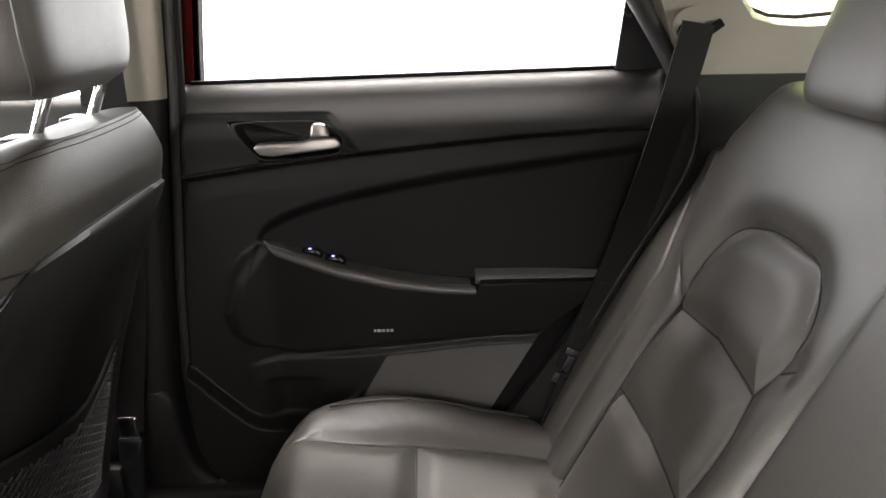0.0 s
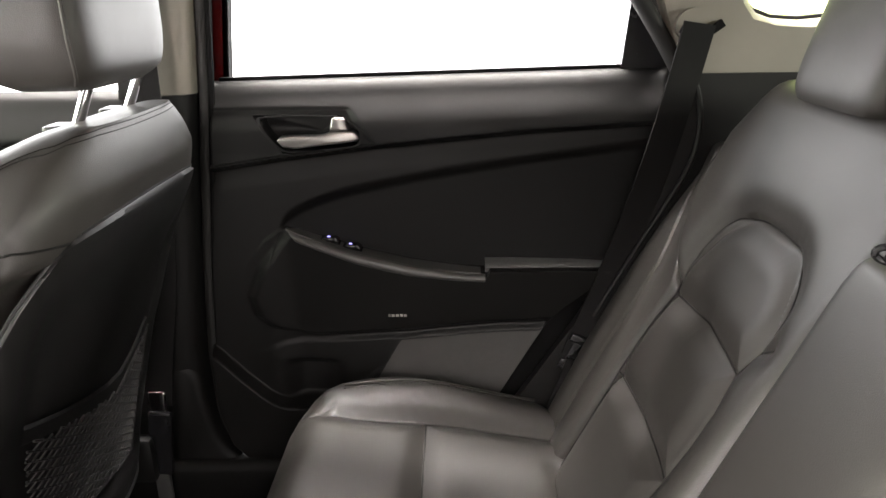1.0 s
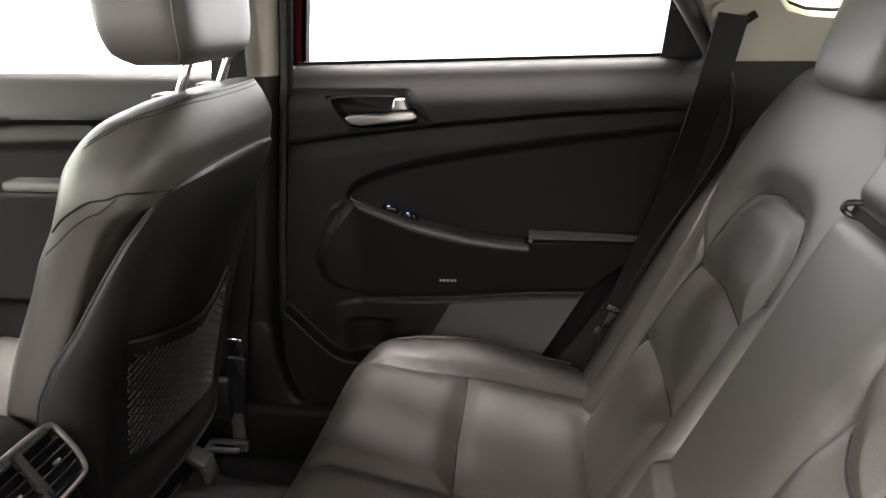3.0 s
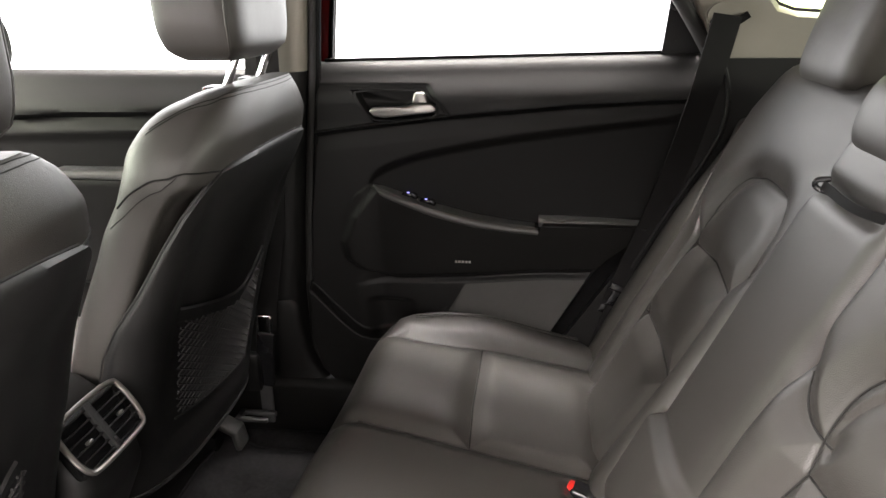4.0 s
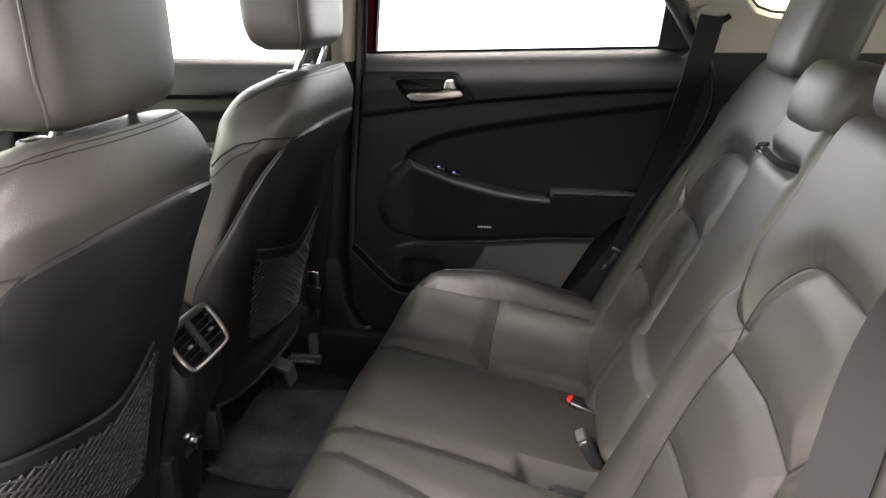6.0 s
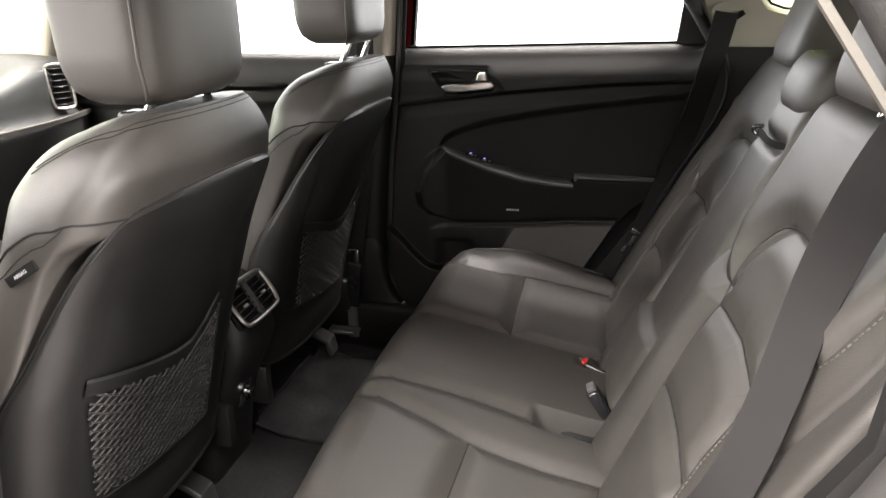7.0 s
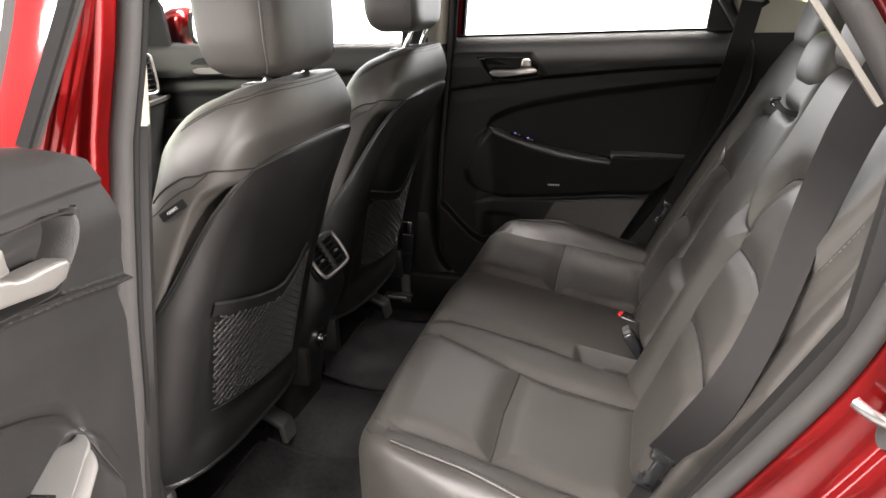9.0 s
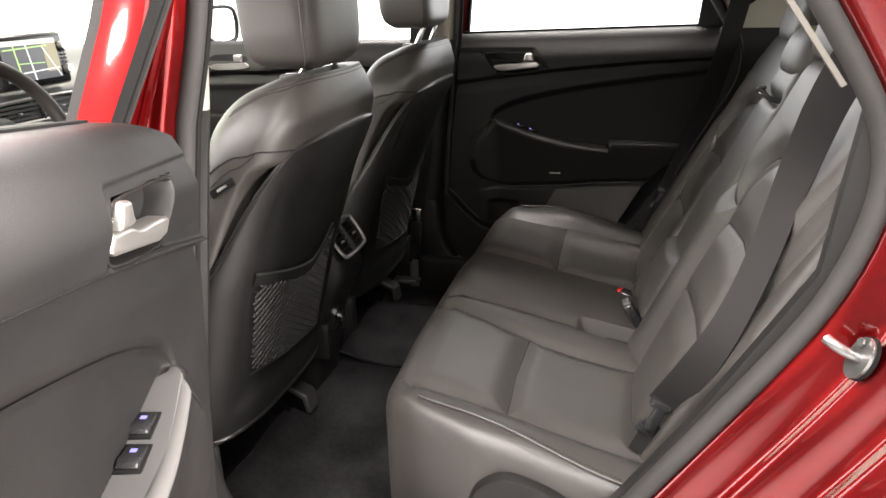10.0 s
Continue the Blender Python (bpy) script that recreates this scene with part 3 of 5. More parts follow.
def front_seat(y0, tag):
    seat = thing("front_seat", (-0.65, y0, 0.26), "black leather front seat with plastic back shell and net pocket" if tag else "black leather front passenger seat with plastic back shell", "car seat", "front seats")
    at = Matrix.Translation((0, y0, 0))
    ang = np.linspace(0, 2 * np.pi, 96, endpoint=False)
    levels = np.concatenate([np.linspace(0.45, 1.0, 26), np.linspace(1.01, 1.10, 14), np.linspace(1.105, 1.132, 9)])
    v = seat_point(levels[:, None], ang[None])
    # the padding steps in under the shell
    v[:, :, 0] -= 0.030 * smooth_step(1.01 - levels, 0.0, 0.02)[:, None] * np.clip(np.cos(ang) * 2.2, 0, 1)[None]
    back = part("seat_back", moved(grid(v, loop_v=True, caps=True), at), LEATHER, seat, "leather seat back", smooth=60)
    for drop in (0.0, 0.006):
        a = np.linspace(-1.95, 1.95, 120)
        z = interp(np.abs(a), [(0, 1.1285), (0.8, 1.1290), (1.35, 1.1255), (1.57, 1.119), (1.65, 1.112), (1.74, 1.102), (1.95, 1.085)]) - drop
        part("seam", moved(tube(seat_point(z, a, 0.0003), 0.0006, 6), at), SEAM, back, "stitched seam along the top edge")
    for s in (-1, 1):
        a = np.linspace(0.74, 2.0, 60)
        z = interp(a, [(0.74, 1.026), (1.07, 1.030), (1.35, 1.033), (1.48, 1.031), (1.60, 1.024), (1.69, 1.013), (1.83, 0.999), (2.0, 0.98)])
        part("seam", moved(tube(seat_point(z, s * a, 0.0006), 0.0014, 6), at), SEAM, back, "seam between shoulder and side panel")
        a = np.linspace(1.45, 1.95, 30)
        z = interp(a, [(1.45, 1.029), (1.56, 1.014), (1.60, 1.000), (1.77, 0.969), (1.95, 0.95)])
        part("seam", moved(tube(seat_point(z, s * a, 0.0004), 0.0006, 6), at), SEAM, back, "fine side panel stitching")
    # shell
    zs = np.linspace(0, 1, 70)
    k = np.linspace(-1, 1, 81)
    Z = 0.470 + zs[:, None] * (1.030 - 0.470) + np.zeros((1, 81))
    amax = interp(Z, [(0.40, 1.57), (0.75, 1.57), (0.80, 1.52), (0.85, 1.38), (0.90, 1.27), (0.935, 1.20), (0.964, 1.14), (0.991, 1.03), (1.014, 0.90), (1.03, 0.77)])
    Z = Z + 0.014 * (1 - k[None] ** 2) * np.clip((Z - 0.8) / 0.22, 0, 1)
    A = amax * k[None]
    u = np.abs(k)[None] + np.zeros_like(Z)
    lat = amax * u
    recess = 0.018 / (1 + np.exp(-(0.80 - lat) / 0.05)) / (1 + np.exp(-(0.955 - Z) / 0.016)) / (1 + np.exp(-(Z - 0.53) / 0.010))
    rim = 0.006 - 0.008 * np.clip((u - 0.965) / 0.035, 0, 1) - 0.008 * np.clip((zs[:, None] - 0.985) / 0.015, 0, 1)
    P = seat_point(Z, A, rim - recess)
    # closed edge: the border turns in
    shell = part("back_shell", moved(grid(P, flip=True), at), SHELL, seat, "black moulded plastic back shell", smooth=50)
    edge_l, edge_r, top = P[:, 0], P[:, -1], P[-1]
    part("lower_lip", moved(tube(P[0, 6:-6] + np.array([-0.004, 0, 0]), 0.007, 8), at), SHELL, shell, "rolled lower edge of the shell")
    part("shell_edge", moved(tube(np.concatenate([edge_l, top, edge_r[::-1]]), 0.0028, 8), at), SHELL, shell, "raised rim of the shell")
    # net pocket
    def net_at(uu, zz, off):
        w = interp(zz, [(0.5, 0.26), (0.85, 0.268)])
        a = np.arcsin(np.clip(np.abs(uu) / w, 0, 1) ** 1.4) * np.sign(uu)
        return seat_point(zz, a, off)
    ztop = lambda uu: interp(uu, [(-0.21, 0.812), (-0.14, 0.792), (-0.07, 0.772), (0.0, 0.756), (0.04, 0.754), (0.08, 0.772), (0.105, 0.80), (0.15, 0.83)])
    zbot = lambda uu: interp(uu, [(-0.21, 0.598), (-0.172, 0.590), (-0.04, 0.570), (0.14, 0.552)])
    lines = []
    for slope, step in ((0.56, 0.0145), (-0.56, 0.0145)):
        for c in np.arange(-0.30, 0.45, step):
            uu = np.linspace(-0.195, 0.135, 80)
            zz = 0.60 + c + slope * uu
            ok = (zz < ztop(uu) - 0.024) & (zz > zbot(uu) + 0.002) & (uu > -0.170 - 0.145 * (zz - 0.60))
            if ok.sum() > 3:
                q = net_at(uu[ok], zz[ok], -0.003)
                q[:, 0] += 0.002
                lines.append(tube(q, 0.0017, 5))
    pocket = part("net_pocket", moved(join(*lines), at), NETM, seat, "stretched black net pocket")
    uu = np.linspace(-0.20, 0.118, 50)
    band = np.array([net_at(uu, ztop(uu) - dz, o) + np.array([0.0006, 0, 0]) for dz, o in ((0.026, -0.004), (0.022, -0.0025), (0.004, -0.0025), (0.0, -0.006))])
    part("band", moved(grid(band, flip=True), at), SHELL, pocket, "elastic top band of the pocket")
    ub = np.linspace(-0.172, 0.138, 40)
    rim_path = np.concatenate([net_at(ub, zbot(ub), 0.001), net_at(np.linspace(0.140, 0.122, 14), np.linspace(0.565, 0.79, 14), 0.001)])
    part("pocket_rim", moved(tube(chaikin(rim_path, 1), 0.0016, 8), at), SHELL, pocket, "moulded rim round the pocket")
    # headrest
    lv = []
    for kk in np.linspace(0, 1, 30):
        z = (1.153 if tag else 1.182) + 0.242 * kk
        f = (1 - abs(2 * kk - 1) ** 7) ** 0.5
        xr = -0.306 - 0.10 * max(0, kk - 0.5) ** 1.5
        xf = interp(kk, [(0, -0.440), (0.15, -0.447), (0.5, -0.452), (0.8, -0.45), (1, -0.43)])
        th = (xr - xf) / 2
        lv.append((z, (xr + xf) / 2, 0, th * (0.80 + 0.20 * f), 0.126 * (0.90 + 0.10 * f) * (0.94 + 0.06 * min(1, kk * 5)), 5.6))
    hv = lathe_sections(lv, 96)
    capc = [(np.mean(hv[0], 0), 0), (np.mean(hv[-1], 0), -1)]
    rows_h = [hv[0] * 0.0 + capc[0][0] + np.array([0, 0, -0.012]), capc[0][0] + (hv[0] - capc[0][0]) * 0.82 + np.array([0, 0, -0.008])] + list(hv) + [capc[1][0] + (hv[-1] - capc[1][0]) * 0.82 + np.array([0, 0, 0.008]), hv[-1] * 0 + capc[1][0] + np.array([0, 0, 0.012])]
    head = part("headrest", moved(grid(np.array(rows_h), loop_v=True), at), LEATHER2, seat, "boxy leather headrest with vertical seams", smooth=60)
    for s in (-1, 1):
        j = int(np.argmin(np.abs(ang - (np.pi / 2.9)))) if s > 0 else int(np.argmin(np.abs(ang - (2 * np.pi - np.pi / 2.9))))
        q = hv[:, j] + np.array([0.0012, s * 0.0012, 0])
        part("seam", moved(tube(q, 0.0022, 6), at), LEATHER2, head, "raised vertical seam")
        q = hv[:, j] + np.array([0.001, -s * 0.005, 0])
        part("post", moved(tube([(-0.372 + 0.05 * kz, s * 0.068, 1.10 + 0.11 * kz) for kz in np.linspace(0, 1, 5)], 0.0065, 12), at), CHROME, head, "chrome headrest post")
        part("collar", moved(rbox((-0.372, s * 0.068, 1.129), (0.040, 0.036, 0.012), 0.005), at), GLOSS, head, "black plastic post collar")
    # base, rails
    part("seat_base", moved(padded(lambda b: -0.25, lambda b: 0.25, -1.02, -0.60, 0.05, 0.16, lambda A, B: 0 * A + 0.02 * np.abs(A / 0.25) ** 3, lambda A, B, d: np.stack([B, A, 0.53 - 0.10 * (B + 0.5) + d], -1), 30, 30), at), LEATHER, seat, "leather seat cushion")
    for s in (-1, 1):
        part("hinge_cover", moved(rbox((-0.60, s * 0.262, 0.44), (0.20, 0.03, 0.10), 0.012), at), SHELL, seat, "plastic side cover")
    for s in (-1, 1):
        rail = part("rail", moved(rbox((-0.80, s * 0.195, 0.285), (0.42, 0.045, 0.05), 0.006), at), BLACK, seat, "steel seat rail")
        if s > 0:
            part("rail_cover", moved(join(rbox((-0.572, s * 0.195, 0.338), (0.070, 0.050, 0.016), 0.006, 3, pose(0, 0, 0, 0, 26, 0)), rbox((-0.540, s * 0.195, 0.306), (0.016, 0.050, 0.050), 0.006, 3, pose(0, 0, 0, 0, -12, 0))), at), RAILG, rail, "dark grey rail end cover")
    if tag:
        lo, hi = (Vector(seat_point(z, a, 0.002)) for z, a in ((0.962, -1.67), (0.988, -1.57)))
        ex = (hi - lo).normalized()
        ez = ex.cross(Vector((0.12, -1, 0.1))).normalized() * -1
        ey = ez.cross(ex)
        turn = Matrix((ex, ey, ez)).transposed().to_4x4()
        q = (lo + hi) / 2
        lab = part("airbag_tag", moved(rbox((0, 0, 0), ((hi - lo).length, 0.004, 0.013), 0.0015, 2), at @ Matrix.Translation(q) @ turn), BLACK, seat, "small black tag sewn into the seam")
        cu = bpy.data.curves.new("tag_text", "FONT")
        cu.body, cu.size, cu.align_x, cu.align_y, cu.extrude = "AIRBAG", 0.0062, "CENTER", "CENTER", 0.0002
        tx = new("tag_text", cu)
        cu.materials.append(GREYPRINT)
        tx.parent = lab
        tx.matrix_basis = at @ Matrix.Translation(q) @ turn @ pose(0, -0.0024, 0, 90, 0, 0)
    return seat


front_seat(-0.3475, True)
front_seat(0.3475, False)

# ---- centre console ----
console = thing("centre_console", (-0.6, 0, 0.26), "black centre console with rear air vents and power socket", "console")
lev = []
for z in np.linspace(0.26, 0.755, 24):
    xr = interp(z, [(0.26, -0.56), (0.40, -0.535), (0.48, -0.515), (0.55, -0.480), (0.60, -0.458), (0.65, -0.466), (0.70, -0.495), (0.735, -0.53), (0.755, -0.60)])
    w = interp(z, [(0.26, 0.105), (0.45, 0.092), (0.60, 0.088), (0.72, 0.084), (0.755, 0.066)])
    lev.append((z, (xr - 1.15) / 2, 0, (xr + 1.15) / 2, w, 7))
part("body", grid(lathe_sections(lev, 64), loop_v=True, caps=True), SHELL, console, "black plastic console body", smooth=55)
VM = pose(-0.478, 0, 0.690, 0, -33, 0)


def vent_panel(parent, m, w, h, nslat, name="air_vent", banks=2):
    """An air vent facing +x in its own frame: bright surround, dark well, slats, divider and tab."""
    ring_out = chaikin([(-0.38 * w, -h / 2), (0.38 * w, -h / 2), (0.46 * w, -0.40 * h), (w / 2, -0.1 * h), (0.49 * w, 0.3 * h), (0.45 * w, h / 2), (-0.45 * w, h / 2), (-0.49 * w, 0.3 * h), (-w / 2, -0.1 * h), (-0.46 * w, -0.40 * h)], 2, True)
    path = [(0.006, y, z) for y, z in ring_out]
    vent = part(name, moved(rbox((-0.012, 0, 0), (0.016, w * 0.96, h * 0.96), 0.008), m), BLACK, parent, "dark vent well")
    part("surround", moved(tube(path, 0.0042, 8, up=(1, 0, 0), closed=True), m), SILVER, vent, "bright satin surround")
    for i in range(nslat):
        z = -h / 2 + h * (i + 0.7) / (nslat + 0.4)
        part("slat", moved(rbox((0.001, 0, z), (0.012, w * 0.90, 0.0035), 0.001, 1, pose(0, 0, 0, 0, 18, 0)), m), GLOSS, vent)
    if banks > 1:
        part("divider", moved(rbox((0.004, 0, 0), (0.010, 0.014, h * 0.94), 0.003), m), DASHM, vent)
        part("thumb_wheel", moved(rbox((0.008, 0, -0.030 * h / 0.086), (0.006, 0.007, 0.016), 0.002), m), GLOSS, vent)
    for s in (-1, 1)[:banks]:
        part("tab", moved(rbox((0.008, s * w * 0.25 * (banks - 1), -0.004), (0.008, 0.011, 0.005), 0.002), m), SILVER if banks > 1 else GLOSS, vent, "small vane tab")
    return vent


vent_panel(console, VM, 0.150, 0.086, 6)
sock = part("power_socket", moved(rbox((0, 0, 0), (0.010, 0.040, 0.066), 0.006, 3), pose(-0.518, 0.0, 0.470, 0, 14, 0)), GLOSS, console, "round power socket with cap")
part("cap", moved(sweep([(0, 0, 0), (0.012, 0, 0)], circle(0.014, 20), up=(0, 0, 1)), pose(-0.514, 0.0, 0.470, 0, 14, 0)), CHROME, sock, "bright socket ring")
part("plug", moved(rbox((0.012, 0, 0), (0.010, 0.016, 0.016), 0.004), pose(-0.514, 0.0, 0.470, 0, 14, 0)), BLACK, sock)


# ---- doors ----
SWITCHLIGHT = glow("switch_light", (0.35, 0.32, 1.0), 0.7)


ZC = [(-0.42, 0.978), (-0.36, 0.987), (-0.24, 1.005), (-0.065, 1.026), (0.2, 1.05), (0.45, 1.064)]
ZI = [tuple(q) for q in chaikin([(-0.27, 0.80), (-0.245, 0.88), (-0.225, 0.909), (-0.16, 0.936), (-0.083, 0.957), (0.1, 0.99), (0.45, 1.036)], 2)]
ZA = [(-0.40, 0.72), (-0.32, 0.79), (-0.275, 0.85), (-0.24, 0.873), (-0.18, 0.853), (-0.105, 0.829), (-0.009, 0.805), (0.07, 0.793), (0.132, 0.788), (0.138, 0.803), (0.40, 0.803)]
ZL = [tuple(q) for q in chaikin([(-0.40, 0.60), (-0.345, 0.612), (-0.319, 0.622), (-0.28, 0.636), (-0.241, 0.646), (-0.128, 0.652), (0.0, 0.660), (0.14, 0.675), (0.254, 0.677), (0.40, 0.70)], 2)]
ZP = [tuple(q) for q in chaikin([(-0.42, 0.655), (-0.383, 0.631), (-0.33, 0.572), (-0.266, 0.515), (-0.18, 0.515), (-0.12, 0.545), (-0.06, 0.60)], 2)]
XF = [(0.38, -0.34), (0.43, -0.385), (0.50, -0.404), (0.63, -0.404), (0.80, -0.392), (0.99, -0.368), (1.13, -0.352)]
XR = [(0.38, 0.08), (0.50, 0.150), (0.667, 0.250), (0.712, 0.285), (0.777, 0.354), (0.87, 0.41), (0.952, 0.441), (1.068, 0.445), (1.15, 0.445)]


ZV = [(-0.40, 0.72), (-0.32, 0.79), (-0.275, 0.85), (-0.24, 0.873), (-0.18, 0.853), (-0.105, 0.829), (-0.009, 0.807), (0.07, 0.799), (0.15, 0.797), (0.40, 0.803)]


def arm_out(x):
    return smooth_step(np.asarray(x, float), -0.33, -0.08)


def pod_edge(x, z):
    """1 inside the armrest pod's rounded front end."""
    xl = interp(z, [(0.655, -0.20), (0.675, -0.275), (0.70, -0.305), (0.74, -0.314), (0.80, -0.288), (0.862, -0.240)])
    return smooth_step(x - xl, -0.006, 0.022)


HW = [(-0.269, 1.076), (-0.223, 1.012), (-0.091, 1.024), (-0.086, 1.050), (-0.118, 1.076)]


def well_inside(x, z):
    """Distance inside the handle recess."""
    d = []
    for (ax, az), (bx, bz) in zip(HW, HW[1:] + HW[:1]):
        ex, ez = bx - ax, bz - az
        d.append((ex * (z - az) - ez * (x - ax)) / math.hypot(ex, ez))
    return np.minimum.reduce(d)


def door_depth(x, z, recess=True):
    """How far the rear door's trim stands in from its plane."""
    top = 1.131 + 0.02 * (x + 0.35)
    dz = top - z
    p = np.where(dz < 0.022, np.sqrt(np.maximum(0, 0.022 ** 2 - (0.022 - np.maximum(dz, 0)) ** 2)), 0.022)
    p = p + 0.040 * smooth_step(dz, 0.0, 0.085)
    zc, zi, za, zl, zp = (interp(x, q) for q in (ZC, ZI, ZA, ZL, ZP))
    p = p - 0.024 * smooth_step(zc - z, -0.003, 0.012) + 0.006 * smooth_step(zc - z, 0.014, 0.05)
    p = p - 0.014 * smooth_step(zi - z, -0.004, 0.022) * smooth_step(x, -0.285, -0.215)
    plate = smooth_step(1.092 - z, 0.0, 0.006) * smooth_step(z - zc, -0.002, 0.004) * smooth_step(-0.102 + 0.72 * (1.092 - z) - x, 0.0, 0.016)
    p = p - (0.004 + 0.13 * np.clip(1.092 - z, 0, 0.08)) * plate
    vv = np.clip((z - zl) / np.maximum(interp(x, ZV) - zl, 0.01), 0, 1)
    arm = (0.008 + 0.014 * vv) * pod_edge(x, z) + (0.006 + 0.024 * vv) * arm_out(x)
    inside = smooth_step(z, zl - 0.004, zl + 0.016) * (1 - smooth_step(z, za - 0.005, za + 0.004))
    p = p + arm * inside
    low = 1 - smooth_step(z, zl - 0.012, zl + 0.004)
    p = p + 0.012 * low * arm_out(x)
    p = p + 0.030 * (1 - smooth_step(z, zp - 0.010, zp + 0.002)) * smooth_step(-0.06 - x, 0.0, 0.10)
    bottle = np.exp(-(((x + 0.205) / 0.045) ** 4)) * smooth_step(0.605 - z, 0.0, 0.02) * smooth_step(z, 0.505, 0.525)
    if recess:
        p = p - 0.036 * smooth_step(well_inside(x, z), -0.002, 0.002)
    return p - 0.018 * bottle


def rear_door(s, hinge, angle, label):
    door = thing("rear_door", hinge, label, "car door", "rear doors")
    zz = 0.39 + (1.0 - 0.0) * np.linspace(0, 1, 400)[:, None] * (1.131 - 0.39)
    kk = np.linspace(0, 1, 300)[None]
    x0, x1 = interp(zz, XF), interp(zz, XR)
    if s < 0:
        x0 = np.maximum(x0, -0.372)
    X = x0 + (x1 - x0) * kk
    Zg = zz + 0.02 * (X + 0.35) * np.clip((zz - 0.9) / 0.23, 0, 1)
    if s < 0:
        Zg = Zg - 0.026 * np.clip((-0.20 - X) / 0.152, 0, 1) ** 2 * smooth_step(zz, 1.03, 1.11)
    edge = np.minimum(smooth_step(X - x0, 0.0, 0.016), smooth_step(x1 - X, 0.0, 0.012))
    Y = 0.742 - (0.020 + (door_depth(X, Zg) - 0.020) * edge)
    V = np.stack([X, Y, Zg], -1)
    rim = lambda q: np.stack([q[..., 0], np.full(q.shape[:-1], 0.795), q[..., 2]], -1)
    V = np.concatenate([rim(V[:, :1]), V, rim(V[:, -1:])], 1)
    V = np.concatenate([rim(V[:1]), V, rim(V[-1:])], 0)
    sh = lambda shape: mirrored(shape, s)
    panel = part("trim_panel", sh(grid(V)), DOOR, door, "black moulded door trim", smooth=50)
    # charcoal lower insert
    zl = np.linspace(0, 1, 40)[:, None]
    xb = lambda z: interp(z, [(0.44, -0.15), (0.563, -0.082), (0.645, -0.036), (0.68, -0.01)])
    Zq = 0.44 + zl * (0.655 - 0.44) + np.zeros((1, 50))
    xa, xe = xb(Zq), interp(Zq, XR) - 0.006
    Xq = xa + (xe - xa) * np.linspace(0, 1, 50)[None]
    Zq = Zq + zl * (interp(Xq, ZL) - 0.655 - 0.012)
    Q = np.stack([Xq, 0.742 - door_depth(Xq, Zq) - 0.004, Zq], -1)
    part("lower_insert", sh(grid(Q)), DOORLOW, panel, "charcoal fabric lower insert")
    # upper insert panel, framed by a fine groove
    zq = np.linspace(0, 1, 60)[:, None]
    xq = np.linspace(-0.262, 0.43, 90)[None] + 0 * zq
    top, bot = interp(xq, ZI) - 0.010, np.minimum(interp(xq, ZA) + 0.006, interp(xq, ZI) - 0.014)
    zq = bot + (top - bot) * zq
    xq = np.minimum(xq, interp(zq, XR) - 0.004)
    part("upper_insert", sh(grid(np.stack([xq, 0.742 - door_depth(xq, zq) - 0.0022, zq], -1))), DOORMID, panel, "black padded insert panel")
    # bright trim along the armrest front; pad behind, its sheen painted as grey
    xs = np.linspace(-0.245, 0.130, 50)
    lip = [0.742 - float(door_depth(np.array(x), np.array(float(interp(x, ZA)) - 0.012))) for x in xs]
    rings = []
    for x, y in zip(xs, lip):
        k = 0.25 + 0.75 * float(smooth_step(np.array(x), -0.247, -0.205))
        zc0 = float(interp(x, ZA)) - 0.005
        rings.append([(x, y + 0.005 + 0.020 * (1 - k) + 0.011 * k * math.cos(a), zc0 + (0.0070 + 0.0035 * math.exp(-((x + 0.05) / 0.11) ** 2)) * k * math.sin(a)) for a in np.linspace(0, 2 * np.pi, 16, endpoint=False)])
    part("trim_strip", sh(grid(np.array(rings), loop_v=True, caps=True)), STRIP, panel, "satin grey strip along the armrest")
    xs = np.linspace(0.130, 0.352, 20)
    wedge = np.array([[(x, yo, 0.803 + (zo - 0.803) * k) for yo, zo in ((0.735, 0.810), (0.690, 0.809), (0.679, 0.806), (0.675, 0.801), (0.677, 0.793), (0.70, 0.788))] for x, k in zip(xs, np.linspace(1.0, 0.25, 20))])
    part("armrest_pad", sh(grid(wedge)), PADSHEEN, panel, "padded armrest top with its sheen coloured in grey")
    lip_y = lambda x: float(np.interp(x, np.linspace(-0.245, 0.130, 50), lip))
    rows_p = []
    for x in np.linspace(-0.232, 0.122, 60):
        k = float(smooth_step(np.array(x), -0.236, -0.200)) * (1 - 0.35 * float(smooth_step(np.array(x), 0.0, 0.12)))
        z, y = float(interp(x, ZA)), lip_y(x)
        rows_p.append([(x, y + 0.004, z + 0.001), (x, y + 0.006, z + 0.004), (x, y + 0.012, z + 0.0046), (x, y + 0.012 + 0.044 * k, z + 0.003), (x, y + 0.016 + 0.046 * k, z - 0.004)])
    plate = part("switch_plate", sh(grid(np.array(rows_p))), SATIN, panel, "satin charcoal switch plate")
    for i, x in enumerate((-0.152, -0.112)):
        y, z = lip_y(x) + 0.034, float(interp(x, ZA))
        tilt = pose(0, 0, 0, 0, 16, 0)
        part("bezel", sh(rbox((x, y, z + 0.0042), (0.036, 0.027, 0.004), 0.0015, 2, tilt)), BLACK, plate, "black switch bezel")
        sw = part("window_switch", sh(join(rbox((x - 0.004, y, z + 0.0078), (0.020, 0.021, 0.006), 0.002, 2, pose(0, 0, 0, 0, 6, 0)), rbox((x + 0.010, y, z + 0.0056), (0.012, 0.021, 0.007), 0.002, 2, pose(0, 0, 0, 0, 38, 0)))), GLOSS, plate, "window switch with lit symbol")
        part("symbol", sh(rbox((x - 0.004, y, z + 0.0111), (0.005, 0.006, 0.0006), 0, 1, pose(0, 0, 0, 0, 6, 0))), SWITCHLIGHT, sw, "small violet lit symbol")
